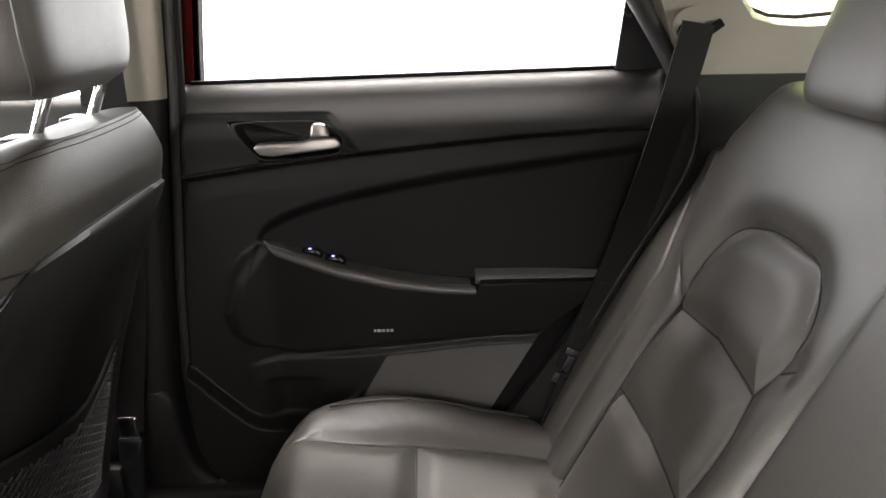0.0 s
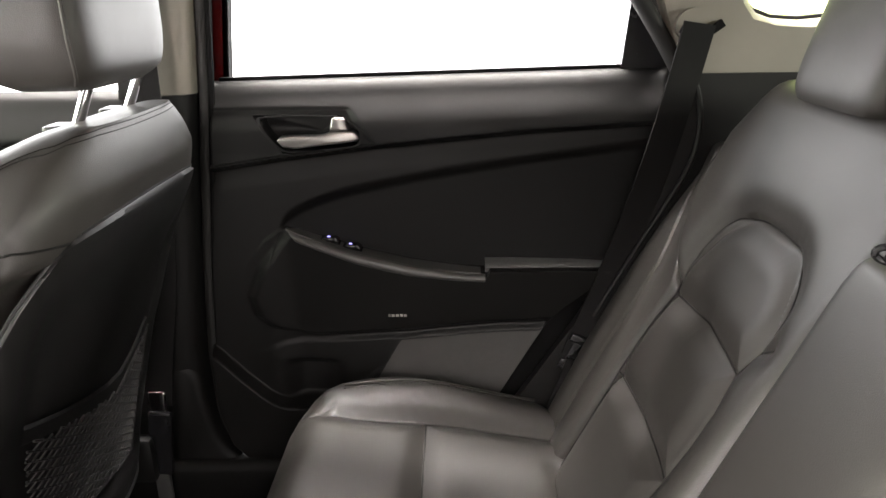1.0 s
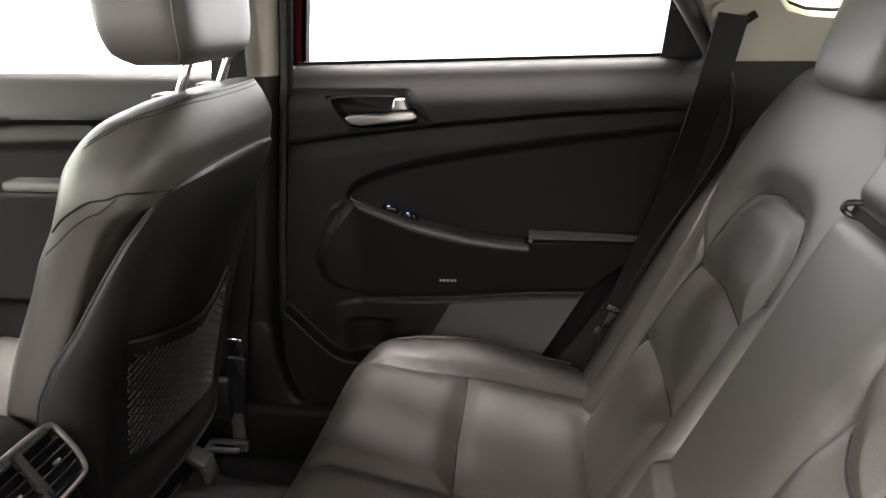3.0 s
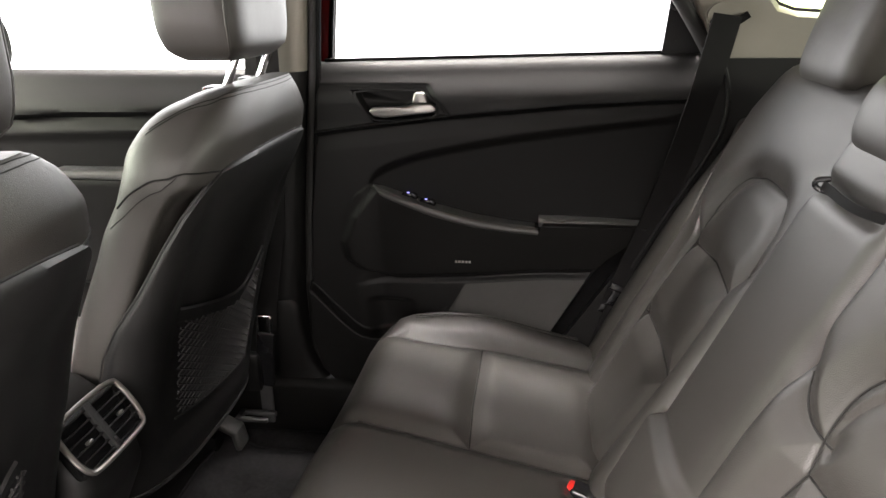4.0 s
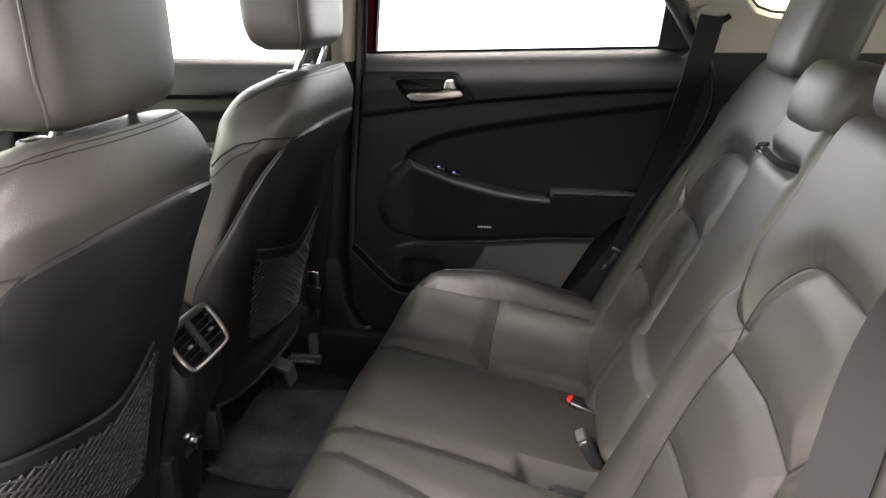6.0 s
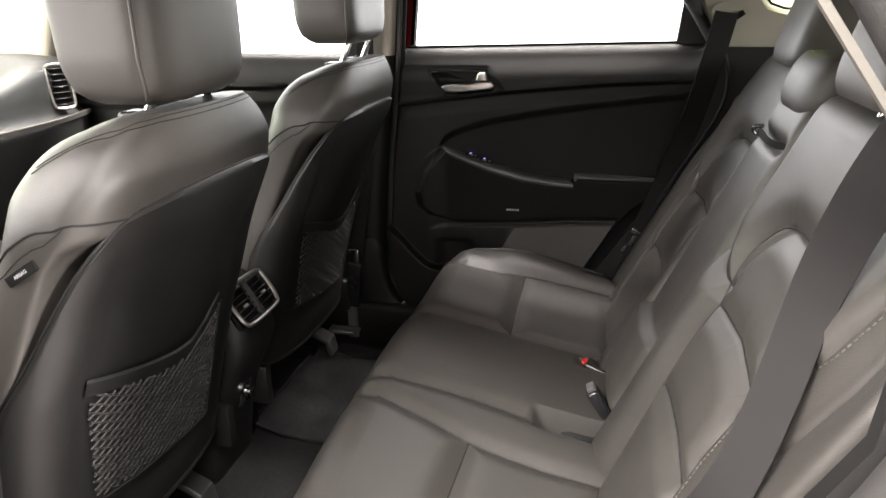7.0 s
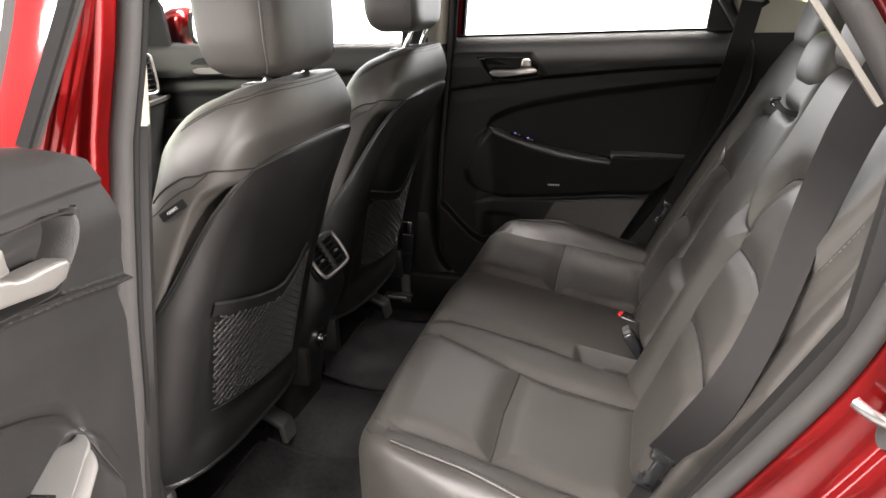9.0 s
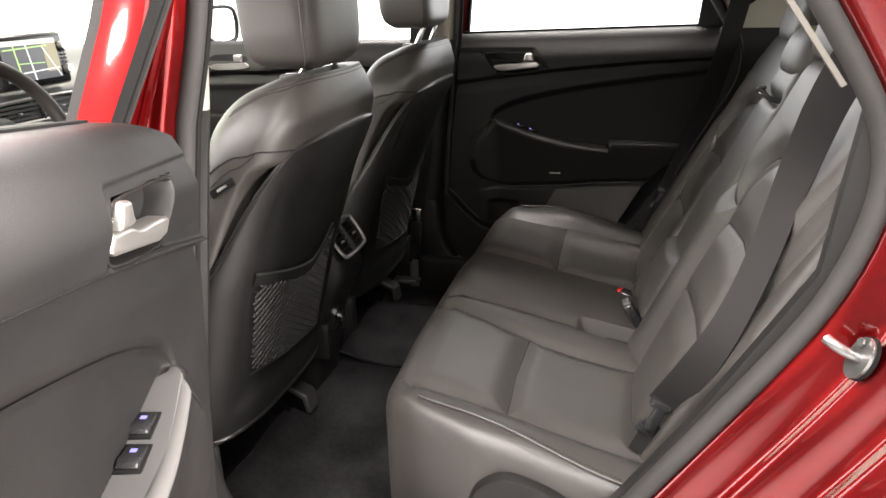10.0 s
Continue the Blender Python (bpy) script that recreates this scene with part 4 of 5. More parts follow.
    # dark parting line under the padded top
    xs = np.linspace(-0.36, 0.42, 60)
    zs = interp(xs, ZC) + 0.0015
    line = np.stack([xs, 0.742 - door_depth(xs, zs) + 0.0004, zs], -1)
    part("groove", sh(tube(line[(xs > interp(zs, XF) + 0.02) & (xs < interp(zs, XR) - 0.02)], 0.0016, 6)), BLACK, panel, "dark parting line in the trim")
    # badge bars
    yb = 0.742 - float(door_depth(np.array(-0.033), np.array(0.703))) - 0.0015
    for i, (dx, wd) in enumerate(((-0.016, 0.004), (-0.009, 0.006), (-0.001, 0.006), (0.007, 0.005), (0.014, 0.005))):
        part("badge", sh(rbox((-0.033 + dx, yb, 0.703), (wd, 0.001, 0.005), 0)), SILVER, panel, "tiny bright speaker badge")
    # handle
    hw_pts = np.array(HW)
    hp = chaikin([tuple(a + (b - a) * k) for a, b in zip(hw_pts, np.roll(hw_pts, -1, 0)) for k in (0.12, 0.88)], 2, True)
    cx, cz = hp.mean(0)
    surf = lambda x, z: 0.742 - float(door_depth(np.array(x), np.array(z), False))
    rings = []
    for k, dy in ((1.075, 0.001), (1.06, -0.0015), (1.01, -0.0015), (0.985, 0.002), (0.95, 0.028), (0.02, 0.030)):
        rings.append([(cx + (x - cx) * k, surf(x, z) + dy, cz + (z - cz) * k) for x, z in hp])
    hw = part("handle_well", sh(grid(np.array(rings), loop_v=True)), DOOR, panel, "recess of the door handle", smooth=35)
    lever = chaikin([(-0.238, 1.040), (-0.196, 1.0425), (-0.156, 1.042), (-0.138, 1.049), (-0.110, 1.0505), (-0.095, 1.050), (-0.086, 1.033), (-0.150, 1.026), (-0.219, 1.018)], 1, True)
    part("handle", sh(puffed(lever, 0.687, 0.708, 0.004)), SILVER, hw, "satin silver pull handle", smooth=50)
    part("pivot", sh(rbox((-0.110, 0.714, 1.038), (0.040, 0.024, 0.018), 0.004)), GREYPL, hw, "handle pivot")
    part("lock_knob", sh(puffed([(-0.139, 1.052), (-0.1375, 1.060), (-0.1355, 1.069), (-0.134, 1.072), (-0.130, 1.0742), (-0.121, 1.0745), (-0.114, 1.0735), (-0.112, 1.070), (-0.109, 1.060), (-0.107, 1.052), (-0.123, 1.051)], 0.684, 0.712, 0.004)), SILVER, hw, "silver lock knob", smooth=50)
    # window: seal, uprights, glass run, pane, outer skin
    part("sill_seal", sh(sweep([(x, 0.752, 1.131 + 0.02 * (x + 0.35)) for x in np.linspace(-0.34 if s > 0 else -0.21, 0.44, 12)], [(-0.006, -0.010), (0.004, -0.010), (0.006, 0.004), (-0.006, 0.006)] if s > 0 else [(-0.0025, -0.008), (0.0025, -0.008), (0.0025, 0.003), (-0.0025, 0.003)], up=(0, -1, 0))), BLACK, door, "black window sill seal")
    up = [(-0.352, 1.12), (-0.345, 1.20), (-0.333, 1.32), (-0.318, 1.45)]
    if s > 0:
        part("frame_upright", sh(sweep([(x + 0.004, 0.775, z) for x, z in up], [(-0.016, -0.012), (0.010, -0.012), (0.010, 0.022), (-0.016, 0.022)], up=(0, 1, 0))), RED, door, "red painted window frame upright")
        part("upright_seal", sh(sweep([(x - 0.013, 0.755, z) for x, z in up], circle(0.012, 10), up=(0, 1, 0))), RUBBER, door, "grey rubber seal")
        part("glass_run", sh(sweep([(x + 0.019, 0.775, z) for x, z in up], [(-0.005, -0.012), (0.005, -0.012), (0.005, 0.012), (-0.005, 0.012)], up=(0, 1, 0))), BLACK, door, "black glass run channel")
    else:
        leaning = [(x, 0.775 - 0.46 * (z - 1.12), z) for x, z in up]
        part("frame_upright", sh(sweep([(x - 0.006, y, z) for x, y, z in leaning], [(-0.004, -0.006), (0.004, -0.006), (0.004, 0.008), (-0.004, 0.008)], up=(0, 1, 0))), RUBBER, door, "grey window frame upright")
        part("glass_run", sh(sweep([(x + 0.006, y + 0.002, z) for x, y, z in leaning], [(-0.004, -0.006), (0.004, -0.006), (0.004, 0.006), (-0.004, 0.006)], up=(0, 1, 0))), BLACK, door, "black glass run channel")
    if s > 0:
        part("corner_trim", sh(slab([(0.362, 1.115), (0.47, 1.12), (0.405, 1.27), (0.36, 1.45), (0.335, 1.45), (0.376, 1.26)], 0.738, 0.775)), GLOSS, door, "black triangular corner trim")
        part("frame_top", sh(sweep([(-0.33, 0.775, 1.45), (0.0, 0.775, 1.46), (0.37, 0.775, 1.44)], [(-0.02, -0.02), (0.02, -0.02), (0.02, 0.02), (-0.02, 0.02)], up=(0, 1, 0))), RED, door, "upper window frame")
    part("outer_skin", sh(slab([(-0.39, 0.40), (0.06, 0.40), (0.30, 0.72), (0.46, 0.95), (0.46, 1.125), (-0.345, 1.112)], 0.80, 0.83)), RED, door, "red outer door skin")
    if s > 0:
        pane = part("window_pane", sh(slab([(-0.33, 1.10), (0.38, 1.10), (0.35, 1.45), (-0.31, 1.45)], 0.772, 0.776)), GLASS, door, "clear window glass")
        pane.visible_shadow = False
    if angle:
        door.matrix_basis = Matrix.Translation(hinge) @ pose(0, 0, 0, -2.5, -5.5, angle) @ Matrix.Translation((0.040, 0, 0))
    return door


rear_door(1, (-0.40, 0.79, 0.40), 0, "closed rear car door with black trim and silver handle")
rear_door(-1, (-0.465, -0.8225, 0.3825), -73, "wide open rear car door with black trim, silver handle and window switches")

# front passenger door
fdoor = thing("front_door", (-0.9, 0.78, 0.40), "closed front passenger door with black trim and silver handle", "car door")
zz = np.linspace(0.24, 1.118, 110)[:, None]
X = -1.42 + (1.42 - 0.475) * np.linspace(0, 1, 90)[None] + 0 * zz
dz = 1.118 - zz
p = np.where(dz < 0.02, np.sqrt(np.maximum(0, 0.02 ** 2 - (0.02 - dz) ** 2)), 0.02) + 0.036 * smooth_step(dz, 0.0, 0.095) + 0 * X
zc = 1.015 + 0.03 * (X + 1.2)
p = p - 0.030 * smooth_step(zc - zz, -0.003, 0.010) + 0.012 * smooth_step(zc - zz, 0.012, 0.05) - 0.012 * smooth_step(zc - 0.045 - zz, -0.004, 0.02)
p = p + 0.05 * smooth_step(zz, 0.60, 0.63) * (1 - smooth_step(zz, 0.875, 0.885)) * smooth_step(-0.50 - X, 0.0, 0.05)
fpanel = part("trim_panel", grid(np.stack([X, 0.742 - p, zz + 0 * X], -1)), DOOR, fdoor, "black moulded door trim", smooth=50)
well = chaikin([(-1.25, 1.074), (-1.225, 1.020), (-1.085, 1.018), (-1.075, 1.040), (-1.10, 1.078)], 1, True)
hw = part("handle_well", slab(well, 0.695, 0.735), GLOSS, fpanel, "dark recess of the door handle")
part("handle", slab(chaikin([(-1.232, 1.043), (-1.15, 1.046), (-1.095, 1.050), (-1.080, 1.040), (-1.082, 1.030), (-1.15, 1.026), (-1.22, 1.025)], 1, True), 0.680, 0.694), SILVER, hw, "satin silver pull handle")
part("lock_knob", rbox((-1.118, 0.686, 1.064), (0.030, 0.016, 0.024), 0.005, 3), SILVER, hw, "silver lock knob")
part("armrest_lid", rbox((-0.78, 0.705, 0.888), (0.42, 0.075, 0.022), 0.009, 3), PADSHEEN, fpanel, "padded armrest with its sheen coloured in grey")
part("outer_skin", slab([(-1.45, 0.40), (-0.47, 0.40), (-0.47, 1.11), (-1.45, 1.10)], 0.80, 0.83), RED, fdoor, "red outer door skin")
pane = part("window_pane", slab([(-1.40, 1.09), (-0.50, 1.09), (-0.48, 1.45), (-0.95, 1.45)], 0.772, 0.776), GLASS, fdoor, "clear window glass")
pane.visible_shadow = False

# driver's door, closed: the painted window frame behind its glass
ldoor = thing("front_door", (-0.9, -0.79, 0.40), "closed driver's door with glossy red window frame", "car door")
rear_edge = [(1.02, -0.468), (1.118, -0.423), (1.243, -0.366), (1.34, -0.335), (1.48, -0.300)]
front_edge = [(1.02, -0.547), (1.118, -0.496), (1.245, -0.429), (1.34, -0.392), (1.48, -0.352)]
post = np.array([[(float(interp(z, front_edge)) + k * (float(interp(z, rear_edge)) - float(interp(z, front_edge))), y, z) for k, y in ((0.0, -0.76), (0.0, -0.797), (0.04, -0.801), (0.5, -0.803), (0.96, -0.801), (1.0, -0.797), (1.0, -0.76))] for z in np.linspace(1.02, 1.48, 20)])
part("frame_upright", grid(post), RED, ldoor, "glossy red window frame upright", smooth=30)
zs = np.linspace(1.02, 1.48, 16)
part("glass_run", sweep([(float(interp(z, front_edge)) - 0.008, -0.785, z) for z in zs], [(-0.008, -0.010), (0.008, -0.010), (0.008, 0.012), (-0.008, 0.012)], up=(0, -1, 0)), RUBBER, ldoor, "grey glass run channel")
part("painted_edge", sweep([(float(interp(z, rear_edge)) + 0.006, -0.785, z) for z in zs], circle(0.007, 8), up=(0, -1, 0)), RED, ldoor, "red painted edge of the frame")
part("painted_edge", sweep([(float(interp(z, rear_edge)) + 0.017, -0.783, z) for z in zs], circle(0.006, 8), up=(0, -1, 0)), RED, ldoor, "red painted edge of the frame")
part("outer_skin", slab([(-1.45, 0.40), (-0.50, 0.40), (-0.52, 1.06), (-1.45, 1.05)], -0.83, -0.80), RED, ldoor, "red outer door skin")
part("trim_panel", slab([(-1.45, 0.40), (-0.52, 0.40), (-0.54, 1.055), (-1.45, 1.045)], -0.795, -0.735), DOOR, ldoor, "black door trim")

# ---- body shell ----
body = thing("car_body", (0, 0, 0.2), "red car body with pillars, roof, sills and beige inner trim", "car")


def pillar_x(z):
    return interp(z, [(0.20, -0.405), (0.50, -0.405), (0.62, -0.408), (0.80, -0.395), (1.0, -0.375), (1.12, -0.362), (1.26, -0.352), (1.50, -0.325)])


PILLARX = {1: pillar_x}


def pillar_left_x(z):
    return interp(z, [(0.20, -0.475), (0.47, -0.455), (0.95, -0.406), (1.12, -0.390), (1.26, -0.375), (1.50, -0.345)])


PILLARX[-1] = pillar_left_x


def pillar(s):
    pillar_x = PILLARX[s]
    sh = lambda shape: mirrored(shape, s)

    def loft(z0, z1, sec, n=24):
        zs = np.linspace(z0, z1, n)
        more = interp(zs, [(0.2, -0.01), (0.44, -0.005), (0.95, 0.018), (1.12, 0.030), (1.5, 0.034)]) if s < 0 else 0.0 * zs
        v = np.array([[(float(pillar_x(z)) + dx + (mz if y < 0.712 and dx > -0.03 else 0.0), y, z) for dx, y in sec] for z, mz in zip(zs, more)])
        return grid(v, loop_v=True, caps=True)
    upper = chaikin([(-0.002, 0.725), (-0.006, 0.690), (-0.022, 0.672), (-0.075, 0.668), (-0.100, 0.685), (-0.105, 0.725)], 1, True)
    part("upper_trim", sh(loft(1.117, 1.50, upper)), BEIGE, body, "beige upper pillar trim")
    lower = chaikin([(-0.004, 0.722), (-0.008, 0.686), (-0.024, 0.668), (-0.080, 0.662), (-0.112, 0.680), (-0.115, 0.722)], 1, True)
    part("lower_trim", sh(loft(0.22, 1.1165, lower)), DOOR, body, "black lower pillar trim")
    sealx = (lambda z: float(interp(z, [(0.20, -0.515), (0.63, -0.464), (0.74, -0.445), (0.86, -0.432), (1.01, -0.409), (1.10, -0.393), (1.21, -0.360), (1.50, -0.295)]))) if s < 0 else (lambda z: float(pillar_x(z)) + 0.008)
    path = [(sealx(z), 0.714, z) for z in np.linspace(0.22, 1.50, 30)]
    part("door_seal", sh(sweep(path, circle(0.0145 if s < 0 else 0.0125, 12), up=(0, 1, 0))), RUBBER, body, "grey rubber door seal")
    path = [(sealx(z) + 0.012, 0.706, z) for z in np.linspace(0.22, 1.50, 30)]
    part("seal_lip", sh(sweep(path, circle(0.006, 8), up=(0, 1, 0))), BLACK, body, "black lip of the door seal")
    # painted jamb outside the seal: a rear flank, the outer face, a front flank
    sec = [(0.010, 0.722), (-0.008, 0.742), (-0.016, 0.765), (-0.034, 0.772), (-0.040, 0.785), (-0.060, 0.790), (-0.105, 0.792), (-0.150, 0.786), (-0.156, 0.770), (-0.150, 0.722)]
    if s < 0:
        sec = chaikin([(-0.004, 0.716), (-0.012, 0.736), (-0.016, 0.748), (-0.030, 0.752), (-0.036, 0.762), (-0.060, 0.766), (-0.110, 0.766), (-0.120, 0.716)], 1)
        zs = np.linspace(0.22, 1.50, 40)
        part("jamb", sh(grid(np.array([[(sealx(z) + dx, y, z) for dx, y in sec] for z in zs]))), RED, body, "glossy red pillar jamb", smooth=30)
        return
    part("jamb", sh(loft(0.22, 1.50, sec, 30)), RUBBER, body, "dark pillar jamb")
    path = [(float(pillar_x(z)) - 0.150, 0.775, z) for z in np.linspace(0.22, 1.50, 30)]
    part("door_seal", sh(sweep(path, circle(0.013, 12), up=(0, 1, 0))), RUBBER, body, "grey rubber front door seal")


pillar(1)
pillar(-1)
for s, dx in ((1, 0.0), (-1, -0.045)):
    foot = chaikin([(-0.54, 0.20), (-0.54, 0.60), (-0.42, 0.62), (-0.410, 0.50), (-0.392, 0.425), (-0.345, 0.39), (-0.27, 0.36), (-0.10, 0.345), (0.12, 0.335), (0.12, 0.20)], 2, True)
    part("pillar_foot", mirrored(puffed([(x + dx, z) for x, z in foot], 0.664, 0.722, 0.016), s), DOOR, body, "black trim flaring from the pillar into the sill", smooth=60)

# front belts at the pillars
fb = thing("front_seat_belt", (-0.46, 0.62, 0.30), "black front seat belt running down the pillar", "seat belt")
part("webbing", ribbon(chaikin([(-0.425, 0.640, 1.28), (-0.43, 0.642, 1.0), (-0.444, 0.640, 0.80), (-0.475, 0.630, 0.62), (-0.482, 0.622, 0.55)], 2), 0.045, (1, 0.1, 0)), WEBBING, fb)
part("guide", join(rbox((-0.428, 0.655, 1.285), (0.06, 0.02, 0.035), 0.008, 3), tube([(-0.46, 0.645, 1.275), (-0.44, 0.635, 1.262), (-0.415, 0.635, 1.262), (-0.395, 0.645, 1.275)], 0.006, 8)), GLOSS, fb, "black belt guide loop")
part("tongue", rbox((-0.484, 0.622, 0.555), (0.034, 0.012, 0.05), 0.005, 3), CHROME, fb, "dark metal tongue")
part("stalk", rbox((-0.490, 0.620, 0.47), (0.044, 0.020, 0.14), 0.006, 3, pose(0, 0, 0, 0, 6, 0)), GLOSS, fb, "black plastic belt sleeve")
part("anchor", join(rbox((-0.515, 0.60, 0.335), (0.09, 0.012, 0.012), 0.003), rbox((-0.515, 0.57, 0.335), (0.07, 0.012, 0.010), 0.003), rbox((-0.552, 0.585, 0.335), (0.014, 0.045, 0.012), 0.003), rbox((-0.497, 0.618, 0.36), (0.03, 0.012, 0.12), 0.004)), GREYPL, fb, "grey floor anchor plate")

# C pillars with quarter windows
for s in (1, -1):
    sh = lambda shape: mirrored(shape, s)
    hole = chaikin([(0.562, 1.215), (0.80, 1.235), (0.84, 1.40), (0.60, 1.42), (0.545, 1.33)], 2, True)
    n = len(hole)
    cen = hole.mean(0)
    outer = []
    corners = [(0.452, 1.137), (1.02, 1.137), (1.02, 1.50), (0.30, 1.50), (0.405, 1.265)]
    box = np.array(corners + corners[:1], float)
    for h in hole:
        dvec = (h - cen) / np.linalg.norm(h - cen)
        best = 9.0
        for p0, p1 in zip(box[:-1], box[1:]):
            e = p1 - p0
            den = dvec[0] * e[1] - dvec[1] * e[0]
            if abs(den) > 1e-9:
                w = p0 - cen
                k = (w[0] * e[1] - w[1] * e[0]) / den
                q = (w[0] * dvec[1] - w[1] * dvec[0]) / den
                if k > 0 and -1e-6 <= q <= 1 + 1e-6:
                    best = min(best, k)
        outer.append(cen + dvec * best)
    outer = np.array(outer)
    rings = []
    for f, y in ((1.0, 0.703), (1.0, 0.690), (0.96, 0.678), (0.5, 0.674), (0.12, 0.678), (0.05, 0.690), (0.0, 0.735)):
        p2 = hole + (outer - hole) * f
        rings.append(np.column_stack([p2[:, 0], np.full(n, y), p2[:, 1]]))
    part("quarter_trim", sh(grid(np.array(rings), loop_v=True)), BEIGE, body, "beige rear pillar trim")
    part("quarter_seal", sh(tube([(x, 0.733, z) for x, z in hole], 0.006, 8, up=(0, 1, 0), closed=True)), BLACK, body, "black quarter window seal")
    q = part("quarter_glass", sh(slab(hole, 0.742, 0.746)), GREENGLASS, body, "greenish quarter window glass")
    q.visible_shadow = False
    part("side_trim", sh(slab([(0.452, 1.142), (1.05, 1.142), (1.05, 0.30), (0.16, 0.30), (0.17, 0.50), (0.30, 0.70), (0.43, 0.93)], 0.668, 0.688)), DOOR, body, "black lower side trim")
    lip = chaikin([(0.462, 1.150), (0.480, 1.11), (0.489, 1.06), (0.482, 1.00), (0.448, 0.93), (0.408, 0.86), (0.37, 0.79), (0.33, 0.71)], 2)
    part("trim_lip", sh(tube([(x, 0.664, z) for x, z in lip], 0.005, 8)), DOOR, body, "rounded lip of the lower side trim")
    # belt guide
    g = part("belt_guide", sh(join(sweep([(0.472, 0.676, 1.215), (0.472, 0.664, 1.215)], [(0.040 * math.cos(a), 0.030 * math.sin(a)) for a in np.linspace(0, 2 * np.pi, 24, endpoint=False)], up=(0.25, 0, 1)))), BEIGE, body, "beige oval belt escutcheon")
    part("slot", sh(sweep([(0.440, 0.660, 1.213), (0.455, 0.660, 1.206), (0.475, 0.660, 1.205), (0.490, 0.660, 1.211), (0.505, 0.660, 1.222)], [(-0.006, -0.005), (0.006, -0.005), (0.006, 0.005), (-0.006, 0.005)], up=(0, 1, 0))), BLACK, g, "black belt slot")

# left door aperture: seal and painted jamb swept round the rear of the opening
OPEN = chaikin([(0.22, 1.45), (0.31, 1.33), (0.374, 1.243), (0.434, 1.151), (0.462, 1.095), (0.468, 1.02), (0.436, 0.909), (0.377, 0.808), (0.289, 0.674), (0.218, 0.565), (0.13, 0.43), (0.05, 0.33), (-0.06, 0.285), (-0.36, 0.28)], 2)
for s in (1, -1):
    path = [(x, s * 0.69, z) for x, z in OPEN]
    part("aperture_seal", sweep(path, [(a, b) for a, b in [(0.013 + 0.014 * math.cos(t), 0.020 * math.sin(t)) for t in np.linspace(0, 2 * np.pi, 14, endpoint=False)]], up=(0, 1, 0)), RUBBER, body, "grey rubber aperture seal")
    sec = [(0.016, 0.695), (0.030, 0.716), (0.058, 0.724), (0.070, 0.730), (0.078, 0.748), (0.095, 0.758), (0.120, 0.760), (0.132, 0.768), (0.140, 0.790), (0.160, 0.808), (0.24, 0.822), (0.40, 0.830)]
    sec = chaikin(sec, 2)
    up = [p for p in path if p[2] > 1.0]
    low = [p for p in path if p[2] < 1.03]
    part("pillar_jamb", sweep(up, [(a, s * (b - 0.69)) for a, b in sec if a < 0.135], up=(0, 1, 0), loop=False), RED if s < 0 else BLACK, body, "rear pillar jamb", smooth=35)
    path = low
    if s > 0:
        part("inner_panel", slab([(0.06, 0.36), (0.52, 0.36), (0.52, 1.13), (0.42, 1.13)], 0.744, 0.750), BLACK, body, "black inner quarter panel")
        continue
    part("quarter_panel", sweep(path, [(a, s * (b - 0.69)) for a, b in sec], up=(0, 1, 0), loop=False), RED, body, "glossy red quarter panel and door jamb", smooth=35)

part("trim_edge", sweep(chaikin([(0.20, -0.682, 1.455), (0.29, -0.682, 1.335), (0.356, -0.682, 1.246), (0.424, -0.682, 1.153)], 2), [(-0.003, -0.005), (0.003, -0.005), (0.003, 0.005), (-0.003, 0.005)], up=(0, 1, 0)), TAUPE, body, "beige edge of the rear pillar trim")

# striker on the left jamb
st = thing("door_striker", (0.468, -0.758, 0.845), "bright steel door striker bolted to the red jamb", "striker")
SC, SN = np.array([0.470, -0.752, 0.855]), np.array([-0.90, -0.30, 0.30]) / np.linalg.norm([-0.90, -0.30, 0.30])
oval = [(0.017 * math.cos(a), 0.027 * math.sin(a)) for a in np.linspace(0, 2 * np.pi, 32, endpoint=False)]
part("gasket", sweep([SC - SN * 0.006, SC - SN * 0.001], [(1.08 * a, 1.06 * b) for a, b in oval], up=(0.45, 0, 1)), BLACK, st, "black gasket under the plate")
part("plate", sweep([SC - SN * 0.001, SC + SN * 0.003, SC + SN * 0.0042], oval, up=(0.45, 0, 1)), STEEL, st, "oval steel plate")
rod = [SC + SN * 0.003, SC + np.array([-0.018, -0.006, 0.009]), np.array([0.437, -0.754, 0.872]), np.array([0.431, -0.748, 0.875])]
part("post", tube(chaikin(rod, 2), 0.0062, 12), STEEL, st, "steel latch post")
for k in (-1, 1):
    at = SC + SN * 0.004 + np.array([0.10, 0.10, 1.0]) * 0.019 * k
    part("bolt", sweep([at, at + SN * 0.003], circle(0.0055, 6), up=(0, 0, 1)), STEEL, st)

